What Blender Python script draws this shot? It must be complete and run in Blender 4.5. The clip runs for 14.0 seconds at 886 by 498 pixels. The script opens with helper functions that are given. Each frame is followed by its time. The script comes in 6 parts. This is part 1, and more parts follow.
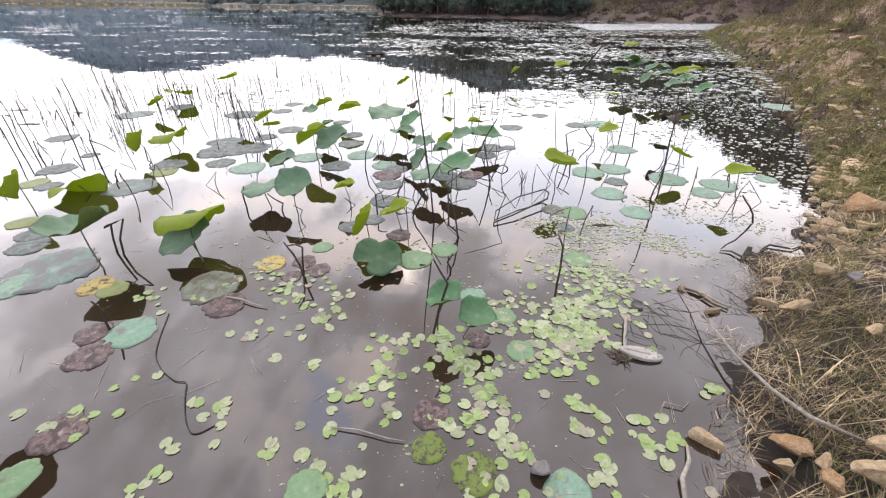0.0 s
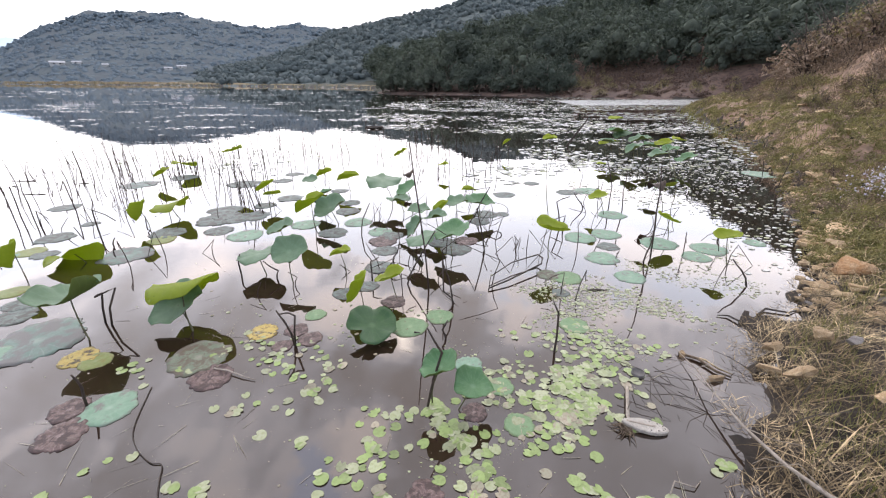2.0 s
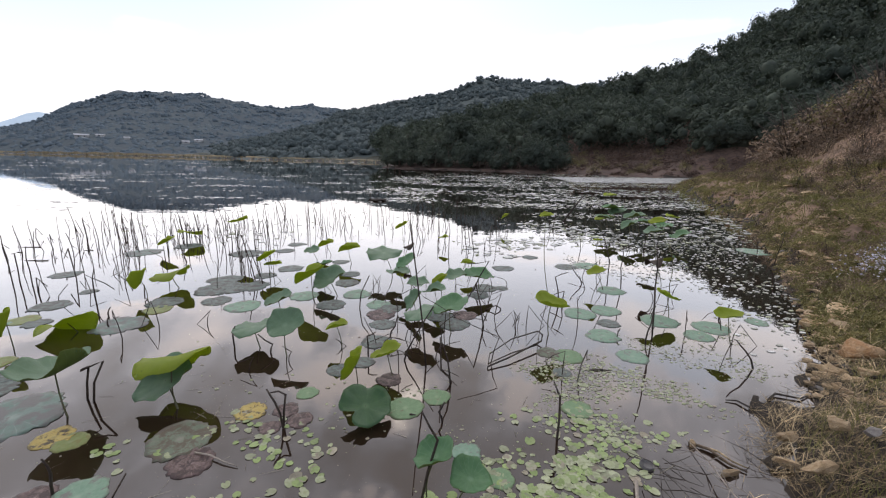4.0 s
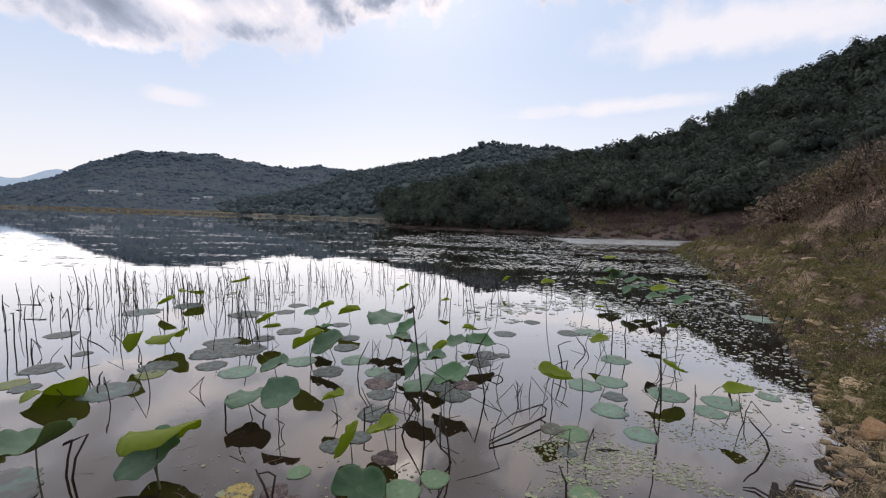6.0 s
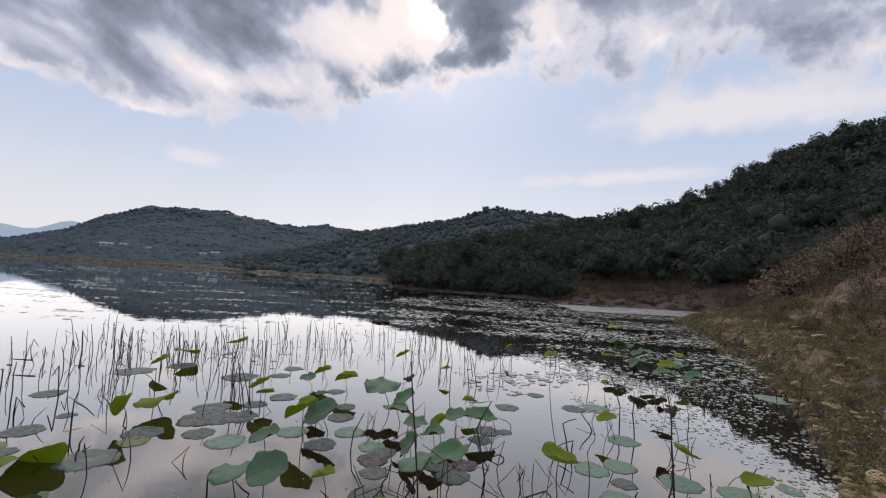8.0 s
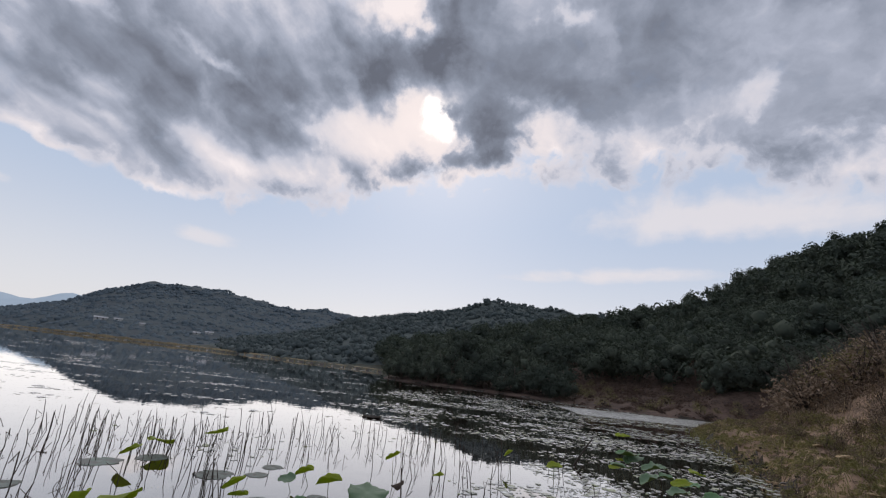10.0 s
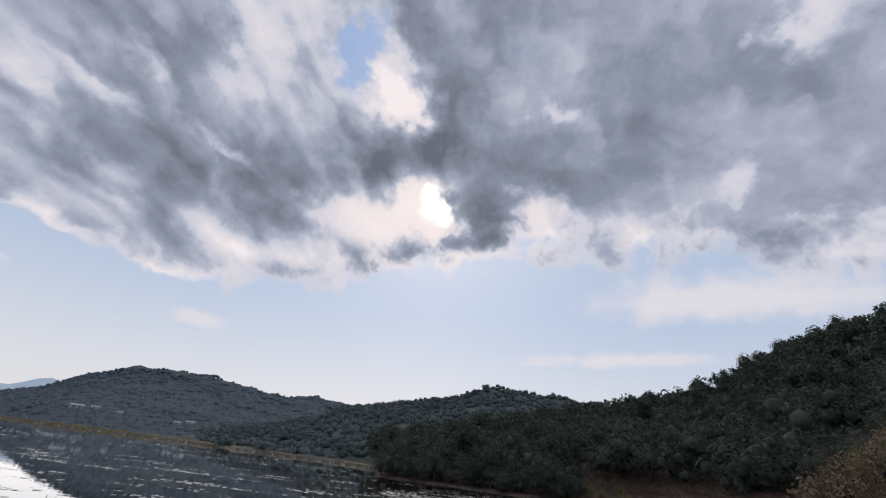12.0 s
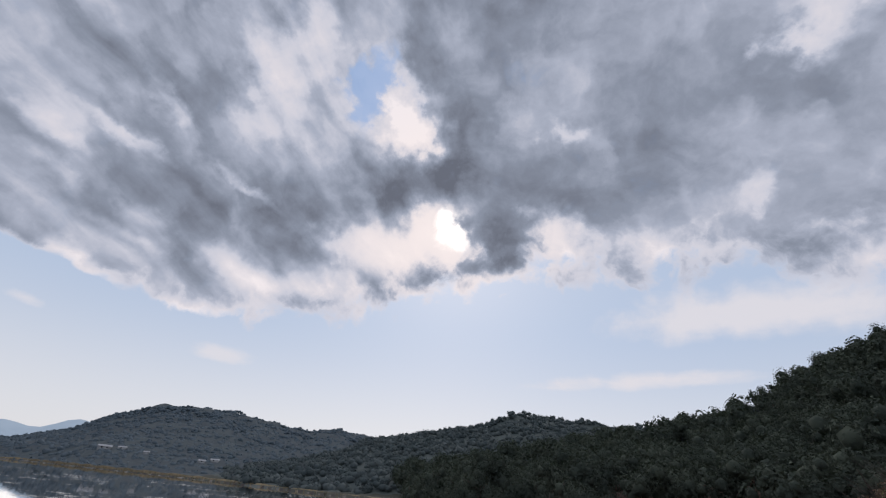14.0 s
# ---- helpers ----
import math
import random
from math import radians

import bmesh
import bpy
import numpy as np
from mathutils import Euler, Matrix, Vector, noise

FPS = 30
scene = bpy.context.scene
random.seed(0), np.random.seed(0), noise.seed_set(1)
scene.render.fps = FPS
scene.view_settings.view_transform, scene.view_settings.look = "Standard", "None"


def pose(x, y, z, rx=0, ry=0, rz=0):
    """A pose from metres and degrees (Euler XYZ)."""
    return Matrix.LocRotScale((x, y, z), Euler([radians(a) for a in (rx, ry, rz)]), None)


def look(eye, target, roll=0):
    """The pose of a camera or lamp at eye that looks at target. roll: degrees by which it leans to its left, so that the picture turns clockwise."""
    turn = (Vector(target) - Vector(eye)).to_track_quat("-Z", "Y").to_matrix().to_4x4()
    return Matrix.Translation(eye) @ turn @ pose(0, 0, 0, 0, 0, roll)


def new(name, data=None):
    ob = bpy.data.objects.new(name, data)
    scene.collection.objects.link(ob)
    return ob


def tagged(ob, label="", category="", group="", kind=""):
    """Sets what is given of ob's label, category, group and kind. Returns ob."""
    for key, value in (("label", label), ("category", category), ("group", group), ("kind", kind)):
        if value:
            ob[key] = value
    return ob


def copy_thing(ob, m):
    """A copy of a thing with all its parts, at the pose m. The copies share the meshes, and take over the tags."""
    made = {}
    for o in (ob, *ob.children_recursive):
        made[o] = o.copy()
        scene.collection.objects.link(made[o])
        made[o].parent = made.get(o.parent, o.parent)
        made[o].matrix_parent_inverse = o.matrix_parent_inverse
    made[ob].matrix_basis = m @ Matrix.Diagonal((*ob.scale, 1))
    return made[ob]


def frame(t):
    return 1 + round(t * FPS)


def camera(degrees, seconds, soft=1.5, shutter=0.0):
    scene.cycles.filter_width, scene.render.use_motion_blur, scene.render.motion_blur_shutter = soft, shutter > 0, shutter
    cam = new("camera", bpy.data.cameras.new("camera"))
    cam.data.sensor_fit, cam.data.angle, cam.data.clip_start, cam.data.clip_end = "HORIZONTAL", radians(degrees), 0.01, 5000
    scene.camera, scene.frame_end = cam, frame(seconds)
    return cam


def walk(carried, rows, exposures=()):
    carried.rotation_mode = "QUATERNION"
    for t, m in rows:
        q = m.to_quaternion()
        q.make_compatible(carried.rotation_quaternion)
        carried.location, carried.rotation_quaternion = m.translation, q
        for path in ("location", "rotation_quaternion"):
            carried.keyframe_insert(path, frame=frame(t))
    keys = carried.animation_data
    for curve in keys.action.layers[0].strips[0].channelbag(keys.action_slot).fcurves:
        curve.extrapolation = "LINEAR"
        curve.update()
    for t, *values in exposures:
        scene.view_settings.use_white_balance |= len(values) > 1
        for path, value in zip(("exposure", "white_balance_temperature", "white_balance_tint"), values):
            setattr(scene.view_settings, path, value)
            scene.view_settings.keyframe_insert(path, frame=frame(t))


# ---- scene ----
cam = camera(94.3, 14.0, 1.2)
PATH = [
    (0, (0.036, -0.017, 1.827), (0.042, 1.692, 0.787), -0.1),
    (0.5, (0.043, -0.010, 1.824), (0.051, 1.730, 0.837), -0.2),
    (1, (0.052, -0.010, 1.827), (0.063, 1.769, 0.912), -0.4),
    (1.5, (0.054, -0.011, 1.835), (0.072, 1.805, 0.996), -0.4),
    (2, (0.054, -0.007, 1.848), (0.078, 1.841, 1.083), -0.3),
    (2.5, (0.055, -0.002, 1.854), (0.082, 1.876, 1.167), -0.1),
    (3, (0.059, -0.004, 1.864), (0.086, 1.901, 1.255), 0.1),
    (5.5, (0.063, 0.012, 1.984), (0.082, 1.999, 1.761), 1.2),
    (6, (0.062, 0.001, 2.007), (0.076, 1.994, 1.840), 1.3),
    (6.5, (0.063, -0.002, 2.023), (0.072, 1.995, 1.915), 1.7),
    (7, (0.068, -0.010, 2.049), (0.067, 1.989, 2.012), 2.0),
    (9.5, (0.060, -0.010, 2.100), (0.024, 1.939, 2.546), 5.3),
    (10, (0.060, -0.010, 2.110), (0.009, 1.910, 2.669), 6.0),
    (10.5, (0.060, -0.010, 2.120), (-0.003, 1.879, 2.773), 6.4),
    (11, (0.060, -0.010, 2.130), (-0.015, 1.848, 2.866), 6.5),
    (11.5, (0.060, -0.010, 2.140), (-0.021, 1.810, 2.966), 6.4),
    (12, (0.060, -0.010, 2.150), (-0.017, 1.761, 3.076), 6.5),
    (12.5, (0.060, -0.010, 2.160), (-0.008, 1.712, 3.175), 6.8),
    (13, (0.060, -0.010, 2.170), (-0.019, 1.678, 3.240), 6.9),
    (13.5, (0.060, -0.010, 2.180), (-0.058, 1.676, 3.249), 6.2),
    (14, (0.060, -0.010, 2.190), (-0.105, 1.699, 3.215), 5.2),
]
EXPOSURES = [(0, 1.66, 6750, 17), (1.5, 1.6, 6700, 17), (3, 1.38, 6700, 16), (4.3, 0.65, 6700, 15), (5.5, 0.48, 6600, 15), (6.0, 0.4, 6600, 15), (6.5, 0.34, 6600, 15), (7.0, 0.28, 6600, 15), (9.5, 0.1, 6650, 14), (11, 0.08, 6600, 14), (14, 0.06, 6550, 14)]
walk(cam, [(t, look(eye, target, roll)) for t, eye, target, roll in PATH], EXPOSURES)

# ---- world, sun ----
SUN_AZ, SUN_EL = -3.4, 33.8


class Nodes:
    """A small helper to wire shader nodes."""

    def __init__(self, tree):
        self.tree = tree
        tree.nodes.clear()

    def add(self, kind, *inputs, **sockets):
        n = self.tree.nodes.new(kind)
        for k, v in sockets.items():
            self.plug(n.inputs[k.replace("_", " ")], v)
        for i, v in enumerate(inputs):
            if v is not None:
                self.plug(n.inputs[i], v)
        return n

    def plug(self, socket, v):
        if isinstance(v, bpy.types.NodeSocket):
            self.tree.links.new(v, socket)
        elif isinstance(v, bpy.types.Node):
            self.tree.links.new(v.outputs[0], socket)
        else:
            socket.default_value = v

    def math(self, op, a, b=0.0, c=0.0):
        n = self.add("ShaderNodeMath", a, b, c)
        n.operation = op
        return n.outputs[0]

    def vmath(self, op, a, b=(0, 0, 0)):
        n = self.add("ShaderNodeVectorMath", a, b)
        n.operation = op
        return n.outputs["Value"] if op in ("LENGTH", "DISTANCE", "DOT_PRODUCT") else n.outputs[0]

    def step(self, v, lo, hi, out_lo=0.0, out_hi=1.0):
        n = self.add("ShaderNodeMapRange")
        n.interpolation_type = "SMOOTHSTEP"
        for i, x in enumerate((v, lo, hi, out_lo, out_hi)):
            self.plug(n.inputs[i], x)
        return n.outputs[0]

    def mix(self, f, a, b, mode="MIX"):
        n = self.tree.nodes.new("ShaderNodeMix")
        n.data_type, n.blend_type = "RGBA", mode
        for i, x in ((0, f), (6, a), (7, b)):
            self.plug(n.inputs[i], x if not isinstance(x, tuple) or len(x) == 4 else (*x, 1))
        return n.outputs[2]

    def noise(self, vec, scale, detail=4.0, rough=0.5, distort=0.0):
        n = self.tree.nodes.new("ShaderNodeTexNoise")
        if vec is not None:
            self.plug(n.inputs["Vector"], vec)
        for k, v in (("Scale", scale), ("Detail", detail), ("Roughness", rough), ("Distortion", distort)):
            n.inputs[k].default_value = v
        return n

    def ramp(self, v, *stops):
        n = self.tree.nodes.new("ShaderNodeValToRGB")
        els = n.color_ramp.elements
        while len(els) < len(stops):
            els.new(0.5)
        for e, (p, c) in zip(els, stops):
            e.position, e.color = p, (*c, 1)
        self.plug(n.inputs[0], v)
        return n.outputs[0]


def build_world():
    w = bpy.data.worlds.new("world")
    scene.world = w
    w.use_nodes = True
    n = Nodes(w.node_tree)
    d = n.add("ShaderNodeTexCoord").outputs["Generated"]
    sep = n.add("ShaderNodeSeparateXYZ", d)
    z = n.math("MAXIMUM", sep.outputs[2], 0.03)
    px, py = n.math("DIVIDE", sep.outputs[0], z), n.math("DIVIDE", sep.outputs[1], z)
    p = n.add("ShaderNodeCombineXYZ", px, py, 0.0).outputs[0]
    # ragged copy of the cloud plane
    wob = n.vmath("SUBTRACT", n.noise(d, 6.5, 6, 0.56).outputs["Color"], (0.5, 0.5, 0.5))
    q = n.vmath("ADD", p, n.vmath("MULTIPLY", wob, (0.3, 0.3, 0)))
    fine = n.vmath("SUBTRACT", n.noise(d, 19.0, 5, 0.55).outputs["Color"], (0.5, 0.5, 0.5))
    q = n.vmath("ADD", q, n.vmath("MULTIPLY", fine, (0.17, 0.17, 0)))

    def blob(x, y, sx, sy, turn=0.0):
        m = n.add("ShaderNodeMapping", q)
        m.vector_type = "TEXTURE"
        m.inputs["Location"].default_value = (x, y, 0)
        m.inputs["Rotation"].default_value = (0, 0, radians(turn))
        m.inputs["Scale"].default_value = (sx, sy, 1)
        return n.step(n.vmath("LENGTH", m.outputs[0]), 1.0, 0.0)

    # slanting puffs of the deck on one side, rounder ones on the other
    along = n.math("MULTIPLY", n.math("SUBTRACT", sep.outputs[0], sep.outputs[2]), 0.36)
    across = n.math("MULTIPLY", n.math("ADD", sep.outputs[0], sep.outputs[2]), 0.8)
    slant = n.add("ShaderNodeCombineXYZ", along, across, n.math("MULTIPLY", sep.outputs[1], 0.3)).outputs[0]
    slant = n.vmath("ADD", slant, n.vmath("MULTIPLY", wob, (0.07, 0.07, 0.05)))
    streak = n.noise(slant, 12.0, 6, 0.5, 0.2).outputs[0]
    puff = n.noise(q, 2.6, 6, 0.52).outputs[0]
    left = n.step(px, 0.25, -0.45)
    body = n.math("ADD", n.math("MULTIPLY", n.math("SUBTRACT", puff, 0.5), n.math("SUBTRACT", 0.75, n.math("MULTIPLY", left, 0.75))), n.math("MULTIPLY", n.math("SUBTRACT", streak, 0.5), n.math("MULTIPLY", left, 1.25)))
    tuft = n.math("SUBTRACT", n.noise(n.vmath("ADD", d, n.vmath("MULTIPLY", wob, (0.12, 0.12, 0.12))), 13.0, 6, 0.52).outputs[0], 0.5)
    # edge of the deck towards the horizon
    qs = n.add("ShaderNodeSeparateXYZ", q)
    along = n.math("DIVIDE", n.math("ADD", qs.outputs[0], 3.0), 6.0)
    edge = n.ramp(along, *[((x + 3) / 6, (y / 3, y / 3, y / 3)) for x, y in (
        (-2.9, 0.9), (-2.5, 1.6), (-2.36, 2.35), (-2.0, 2.78), (-1.32, 2.74), (-0.8, 2.62), (-0.39, 2.36), (0.28, 1.98), (0.62, 2.02), (0.95, 1.85), (2.0, 1.75), (3.0, 1.5))])
    inside = n.math("SUBTRACT", n.math("MULTIPLY", edge, 3.0), qs.outputs[1])
    inside = n.math("ADD", inside, n.math("MULTIPLY", tuft, 1.7))
    depth = n.step(inside, -0.05, 0.6)
    cover = n.step(inside, -0.1, 0.22)
    thick = n.math("ADD", n.math("ADD", body, 0.06), n.math("MULTIPLY", depth, 0.42))
    thick = n.math("ADD", thick, n.math("MULTIPLY", tuft, 0.62))
    # extra thickness added high overhead, mostly out of view, to darken the near water
    thick = n.math("ADD", thick, n.step(sep.outputs[2], 0.84, 0.96, 0.0, 0.5))

    def cloud(thick, x, y, sx, sy, turn, amount):
        return n.math("ADD", thick, n.math("MULTIPLY", blob(x, y, sx * (1.5 if amount > 0 else 1.3), sy * (1.5 if amount > 0 else 1.3), turn), amount * (0.92 if amount > 0 else 0.88)))

    thick = cloud(thick, 0.07, 1.55, 0.28, 0.19, 89, 0.55)
    thick = cloud(thick, -0.19, 1.96, 0.22, 0.08, 145, 0.40)
    thick = cloud(thick, 0.16, 1.81, 0.12, 0.10, 144, 0.35)
    thick = cloud(thick, -0.33, 1.22, 0.19, 0.13, 109, 0.50)
    thick = cloud(thick, -0.12, 1.15, 0.15, 0.13, 152, 0.50)
    thick = cloud(thick, -0.34, 1.46, 0.17, 0.06, 97, 0.21)
    thick = cloud(thick, -0.04, 0.96, 0.32, 0.11, 98, 0.38)
    thick = cloud(thick, 0.27, 1.22, 0.28, 0.19, -134, 0.40)
    thick = cloud(thick, 0.53, 0.97, 0.27, 0.19, 51, 0.28)
    thick = cloud(thick, 0.40, 0.65, 0.18, 0.13, 39, 0.22)
    thick = cloud(thick, 0.74, 0.75, 0.26, 0.12, -149, 0.20)
    thick = cloud(thick, 1.01, 0.78, 0.20, 0.10, -165, 0.18)
    thick = cloud(thick, 1.38, 1.62, 0.44, 0.29, -168, 0.12)
    thick = cloud(thick, -0.15, 0.66, 0.18, 0.07, 102, 0.30)
    thick = cloud(thick, 0.11, 0.59, 0.14, 0.09, 179, 0.20)
    thick = cloud(thick, -1.17, 1.37, 0.42, 0.28, 109, 0.28)
    thick = cloud(thick, -0.79, 1.46, 0.39, 0.25, 111, 0.34)
    thick = cloud(thick, -1.07, 1.93, 0.24, 0.15, 97, 0.25)
    thick = cloud(thick, -0.81, 0.75, 0.23, 0.14, -54, 0.20)
    thick = cloud(thick, -1.16, 0.88, 0.23, 0.08, -97, 0.20)
    thick = cloud(thick, -1.53, 1.17, 0.26, 0.14, -98, 0.20)
    thick = cloud(thick, -1.75, 1.40, 0.35, 0.13, 98, 0.15)
    thick = cloud(thick, -0.53, 0.85, 0.13, 0.09, 139, 0.15)
    thick = cloud(thick, -0.66, 2.15, 0.18, 0.11, 117, 0.35)
    thick = cloud(thick, -0.52, 1.20, 0.18, 0.10, 115, 0.25)
    thick = cloud(thick, -0.21, 1.57, 0.29, 0.28, 92, -0.80)
    thick = cloud(thick, -0.52, 1.73, 0.24, 0.20, 74, -0.60)
    thick = cloud(thick, 0.38, 1.53, 0.25, 0.11, 72, -0.70)
    thick = cloud(thick, 0.71, 1.55, 0.20, 0.14, 60, -0.50)
    thick = cloud(thick, -1.33, 1.98, 0.32, 0.19, -96, -0.55)
    thick = cloud(thick, -1.17, 2.21, 0.43, 0.19, 171, -0.45)
    thick = cloud(thick, -0.58, 0.70, 0.21, 0.10, 99, -0.42)
    thick = cloud(thick, -0.26, 0.84, 0.24, 0.09, 89, -0.60)
    thick = cloud(thick, -0.22, 0.92, 0.12, 0.07, 100, -0.60)
    thick = cloud(thick, -0.46, 0.63, 0.13, 0.09, 137, -0.35)
    thick = cloud(thick, -0.97, 1.26, 0.17, 0.04, -116, -0.36)
    thick = cloud(thick, -1.24, 0.99, 0.16, 0.05, -105, -0.40)
    thick = cloud(thick, -1.51, 0.97, 0.14, 0.07, -90, -0.40)
    thick = cloud(thick, -1.70, 1.19, 0.18, 0.08, 105, -0.40)
    thick = cloud(thick, -0.99, 0.82, 0.13, 0.05, -85, -0.30)
    thick = cloud(thick, -1.76, 1.62, 0.24, 0.08, -95, -0.25)
    thick = cloud(thick, -1.52, 1.51, 0.14, 0.10, -97, -0.25)
    thick = cloud(thick, -2.32, 2.03, 0.47, 0.14, 107, -0.45)
    thick = cloud(thick, -2.15, 2.69, 0.49, 0.25, 174, -0.40)
    thick = cloud(thick, 0.24, 0.94, 0.06, 0.05, 38, -0.40)
    thick = cloud(thick, 0.41, 0.94, 0.10, 0.09, 128, -0.20)
    thick = cloud(thick, 0.96, 1.17, 0.12, 0.07, 65, -0.40)
    thick = cloud(thick, 0.75, 0.59, 0.14, 0.06, -165, -0.65)
    thick = cloud(thick, 0.82, 0.52, 0.11, 0.06, -164, -0.55)
    thick = cloud(thick, 1.68, 1.60, 0.19, 0.15, 136, -0.40)
    thick = cloud(thick, -0.02, 0.76, 0.09, 0.06, 88, -0.12)
    thick = cloud(thick, 0.92, 0.83, 0.04, 0.03, -157, -0.15)
    thick = cloud(thick, 0.20, 1.35, 0.05, 0.06, 81, -0.30)
    thick = cloud(thick, -0.49, 0.85, 0.27, 0.2, 120, -0.4)
    thick = cloud(thick, -0.2, 0.95, 0.18, 0.12, 120, -0.35)
    thick = cloud(thick, -0.64, 1.67, 0.17, 0.24, -10, -0.40)
    thick = cloud(thick, -0.90, 2.04, 0.24, 0.29, -12, -0.35)
    thick = cloud(thick, -0.64, 2.05, 0.20, 0.24, -12, -0.35)
    thick = cloud(thick, -0.72, 0.93, 0.16, 0.10, -6, -0.30)
    thick = cloud(thick, -1.17, 2.16, 0.22, 0.23, -12, -0.30)
    thick = cloud(thick, -0.47, 1.28, 0.05, 0.20, -8, -0.20)
    thick = cloud(thick, -0.02, 1.68, 0.13, 0.23, -11, 0.15)
    cover = n.math("MULTIPLY", cover, n.math("SUBTRACT", 1.0, n.math("MULTIPLY", n.step(n.math("ADD", blob(-0.31, 0.76, 0.27, 0.1, 112), n.math("MULTIPLY", tuft, 1.3)), 0.12, 0.75), 0.82)))
    cover = n.math("MAXIMUM", cover, 0.0)
    # thin low banks of cloud under the deck
    frayed = n.math("ADD", n.math("MULTIPLY", tuft, 1.1), n.math("MULTIPLY", n.math("SUBTRACT", n.noise(q, 1.3, 6, 0.6).outputs[0], 0.5), 1.2))
    bank = n.math("MAXIMUM", blob(1.65, 2.2, 1.35, 0.75, 165), n.math("MULTIPLY", blob(1.5, 3.8, 1.5, 0.5, 150), 0.8))
    low = n.math("MULTIPLY", n.step(n.math("ADD", bank, frayed), 0.1, 0.95), n.step(bank, 0.0, 0.3, 0.0, 0.75))
    wisp = n.math("MAXIMUM", blob(-2.45, 3.8, 0.75, 0.5, 120), n.math("MULTIPLY", blob(-3.3, 2.6, 0.4, 0.2, 120), 0.6))
    low = n.math("MAXIMUM", low, n.math("MULTIPLY", n.step(n.math("ADD", wisp, frayed), 0.2, 1.0), n.step(wisp, 0.0, 0.35, 0.0, 0.6)))
    sun = Vector((math.sin(radians(SUN_AZ)) * math.cos(radians(SUN_EL)), math.cos(radians(SUN_AZ)) * math.cos(radians(SUN_EL)), math.sin(radians(SUN_EL))))
    near = n.vmath("DOT_PRODUCT", d, tuple(sun))
    glow = n.step(near, 0.945, 1.0)
    core = n.math("POWER", n.step(n.math("ADD", near, n.math("MULTIPLY", tuft, 0.01)), 0.9966, 1.0008), 2.0)
    shade = n.ramp(n.math("MULTIPLY", n.math("ADD", thick, 0.35), 0.74), (0.0, (0.84, 0.8, 0.81)), (0.2, (0.68, 0.67, 0.71)), (0.41, (0.555, 0.58, 0.655)), (0.57, (0.375, 0.42, 0.51)), (0.75, (0.242, 0.28, 0.35)), (1.0, (0.13, 0.147, 0.185)))
    thin = n.step(thick, 0.55, 0.0)
    shade = n.mix(n.math("MULTIPLY", n.math("MULTIPLY", glow, thin), 0.8), shade, (0.9, 0.82, 0.79))
    shade = n.mix(n.math("MULTIPLY", core, thin), shade, (2.4, 2.25, 2.0))
    sky = n.add("ShaderNodeTexSky")
    sky.sky_type, sky.sun_disc, sky.dust_density = "NISHITA", False, 1.5
    sky.sun_elevation, sky.sun_rotation = radians(SUN_EL), radians(SUN_AZ)
    clear = n.mix(1.0, sky.outputs[0], (SKY_GAIN, SKY_GAIN, SKY_GAIN), "MULTIPLY")
    hazy = n.step(sep.outputs[2], 0.36, 0.02)
    clear = n.mix(0.85, clear, n.mix(hazy, n.mix(n.step(sep.outputs[2], 0.45, 0.72), (0.46, 0.575, 0.74), (0.29, 0.45, 0.73)), (0.73, 0.755, 0.79)))
    col = n.mix(low, clear, (0.75, 0.725, 0.735))
    col = n.mix(cover, col, shade)
    bg = n.add("ShaderNodeBackground", col, 1.0)
    n.add("ShaderNodeOutputWorld", bg)
    lamp = bpy.data.lights.new("sun", "SUN")
    lamp.energy, lamp.angle, lamp.color = SUN_POWER, radians(115.0), (1.0, 0.92, 0.82)
    ob = new("sun", lamp)
    ob.matrix_world = look((0, 0, 30), Vector((0, 0, 30)) - sun)


SKY_GAIN, SUN_POWER = 0.06, 0.75
build_world()


# ---- materials ----
def material(name, build, rough=0.6, bump=0.0, bump_scale=40.0, metallic=0.0, specular=0.5, through_light=None):
    m = bpy.data.materials.new(name)
    m.use_nodes = True
    n = Nodes(m.node_tree)
    b = n.add("ShaderNodeBsdfPrincipled")
    n.plug(b.inputs["Roughness"], rough)
    n.plug(b.inputs["Metallic"], metallic)
    n.plug(b.inputs["Specular IOR Level"], specular)
    col = build(n)
    n.plug(b.inputs["Base Color"], col if not isinstance(col, tuple) else (*col, 1))
    if bump:
        tc = n.add("ShaderNodeTexCoord").outputs["Object"]
        bp = n.add("ShaderNodeBump", Strength=bump, Height=n.noise(tc, bump_scale, 5, 0.6).outputs[0])
        bp.inputs["Distance"].default_value = 0.01
        n.plug(b.inputs["Normal"], bp.outputs[0])
    out = b
    if through_light:
        tr = n.add("ShaderNodeBsdfTranslucent", (*through_light[0], 1))
        out = n.add("ShaderNodeMixShader", through_light[1], b.outputs[0], tr.outputs[0])
    n.add("ShaderNodeOutputMaterial", out)
    return m


def speckle(a, b, scale=6.0, fine=60.0, c=None, where="Object", vary=0.25):
    """Two tones mixed at two sizes, with a slight change from piece to piece."""
    def build(n):
        tc = n.add("ShaderNodeTexCoord").outputs[where]
        f = n.step(n.noise(tc, scale, 5, 0.6).outputs[0], 0.35, 0.65)
        col = n.mix(f, a, b)
        g = n.step(n.noise(tc, fine, 3, 0.6).outputs[0], 0.42, 0.66)
        col = n.mix(n.math("MULTIPLY", g, 0.6), col, c or tuple(0.6 * x for x in a))
        rnd = n.math("ADD", n.math("MULTIPLY", n.add("ShaderNodeObjectInfo").outputs["Random"], vary), 1 - vary / 2)
        return n.mix(1.0, col, n.add("ShaderNodeCombineXYZ", rnd, rnd, rnd).outputs[0], "MULTIPLY")
    return build


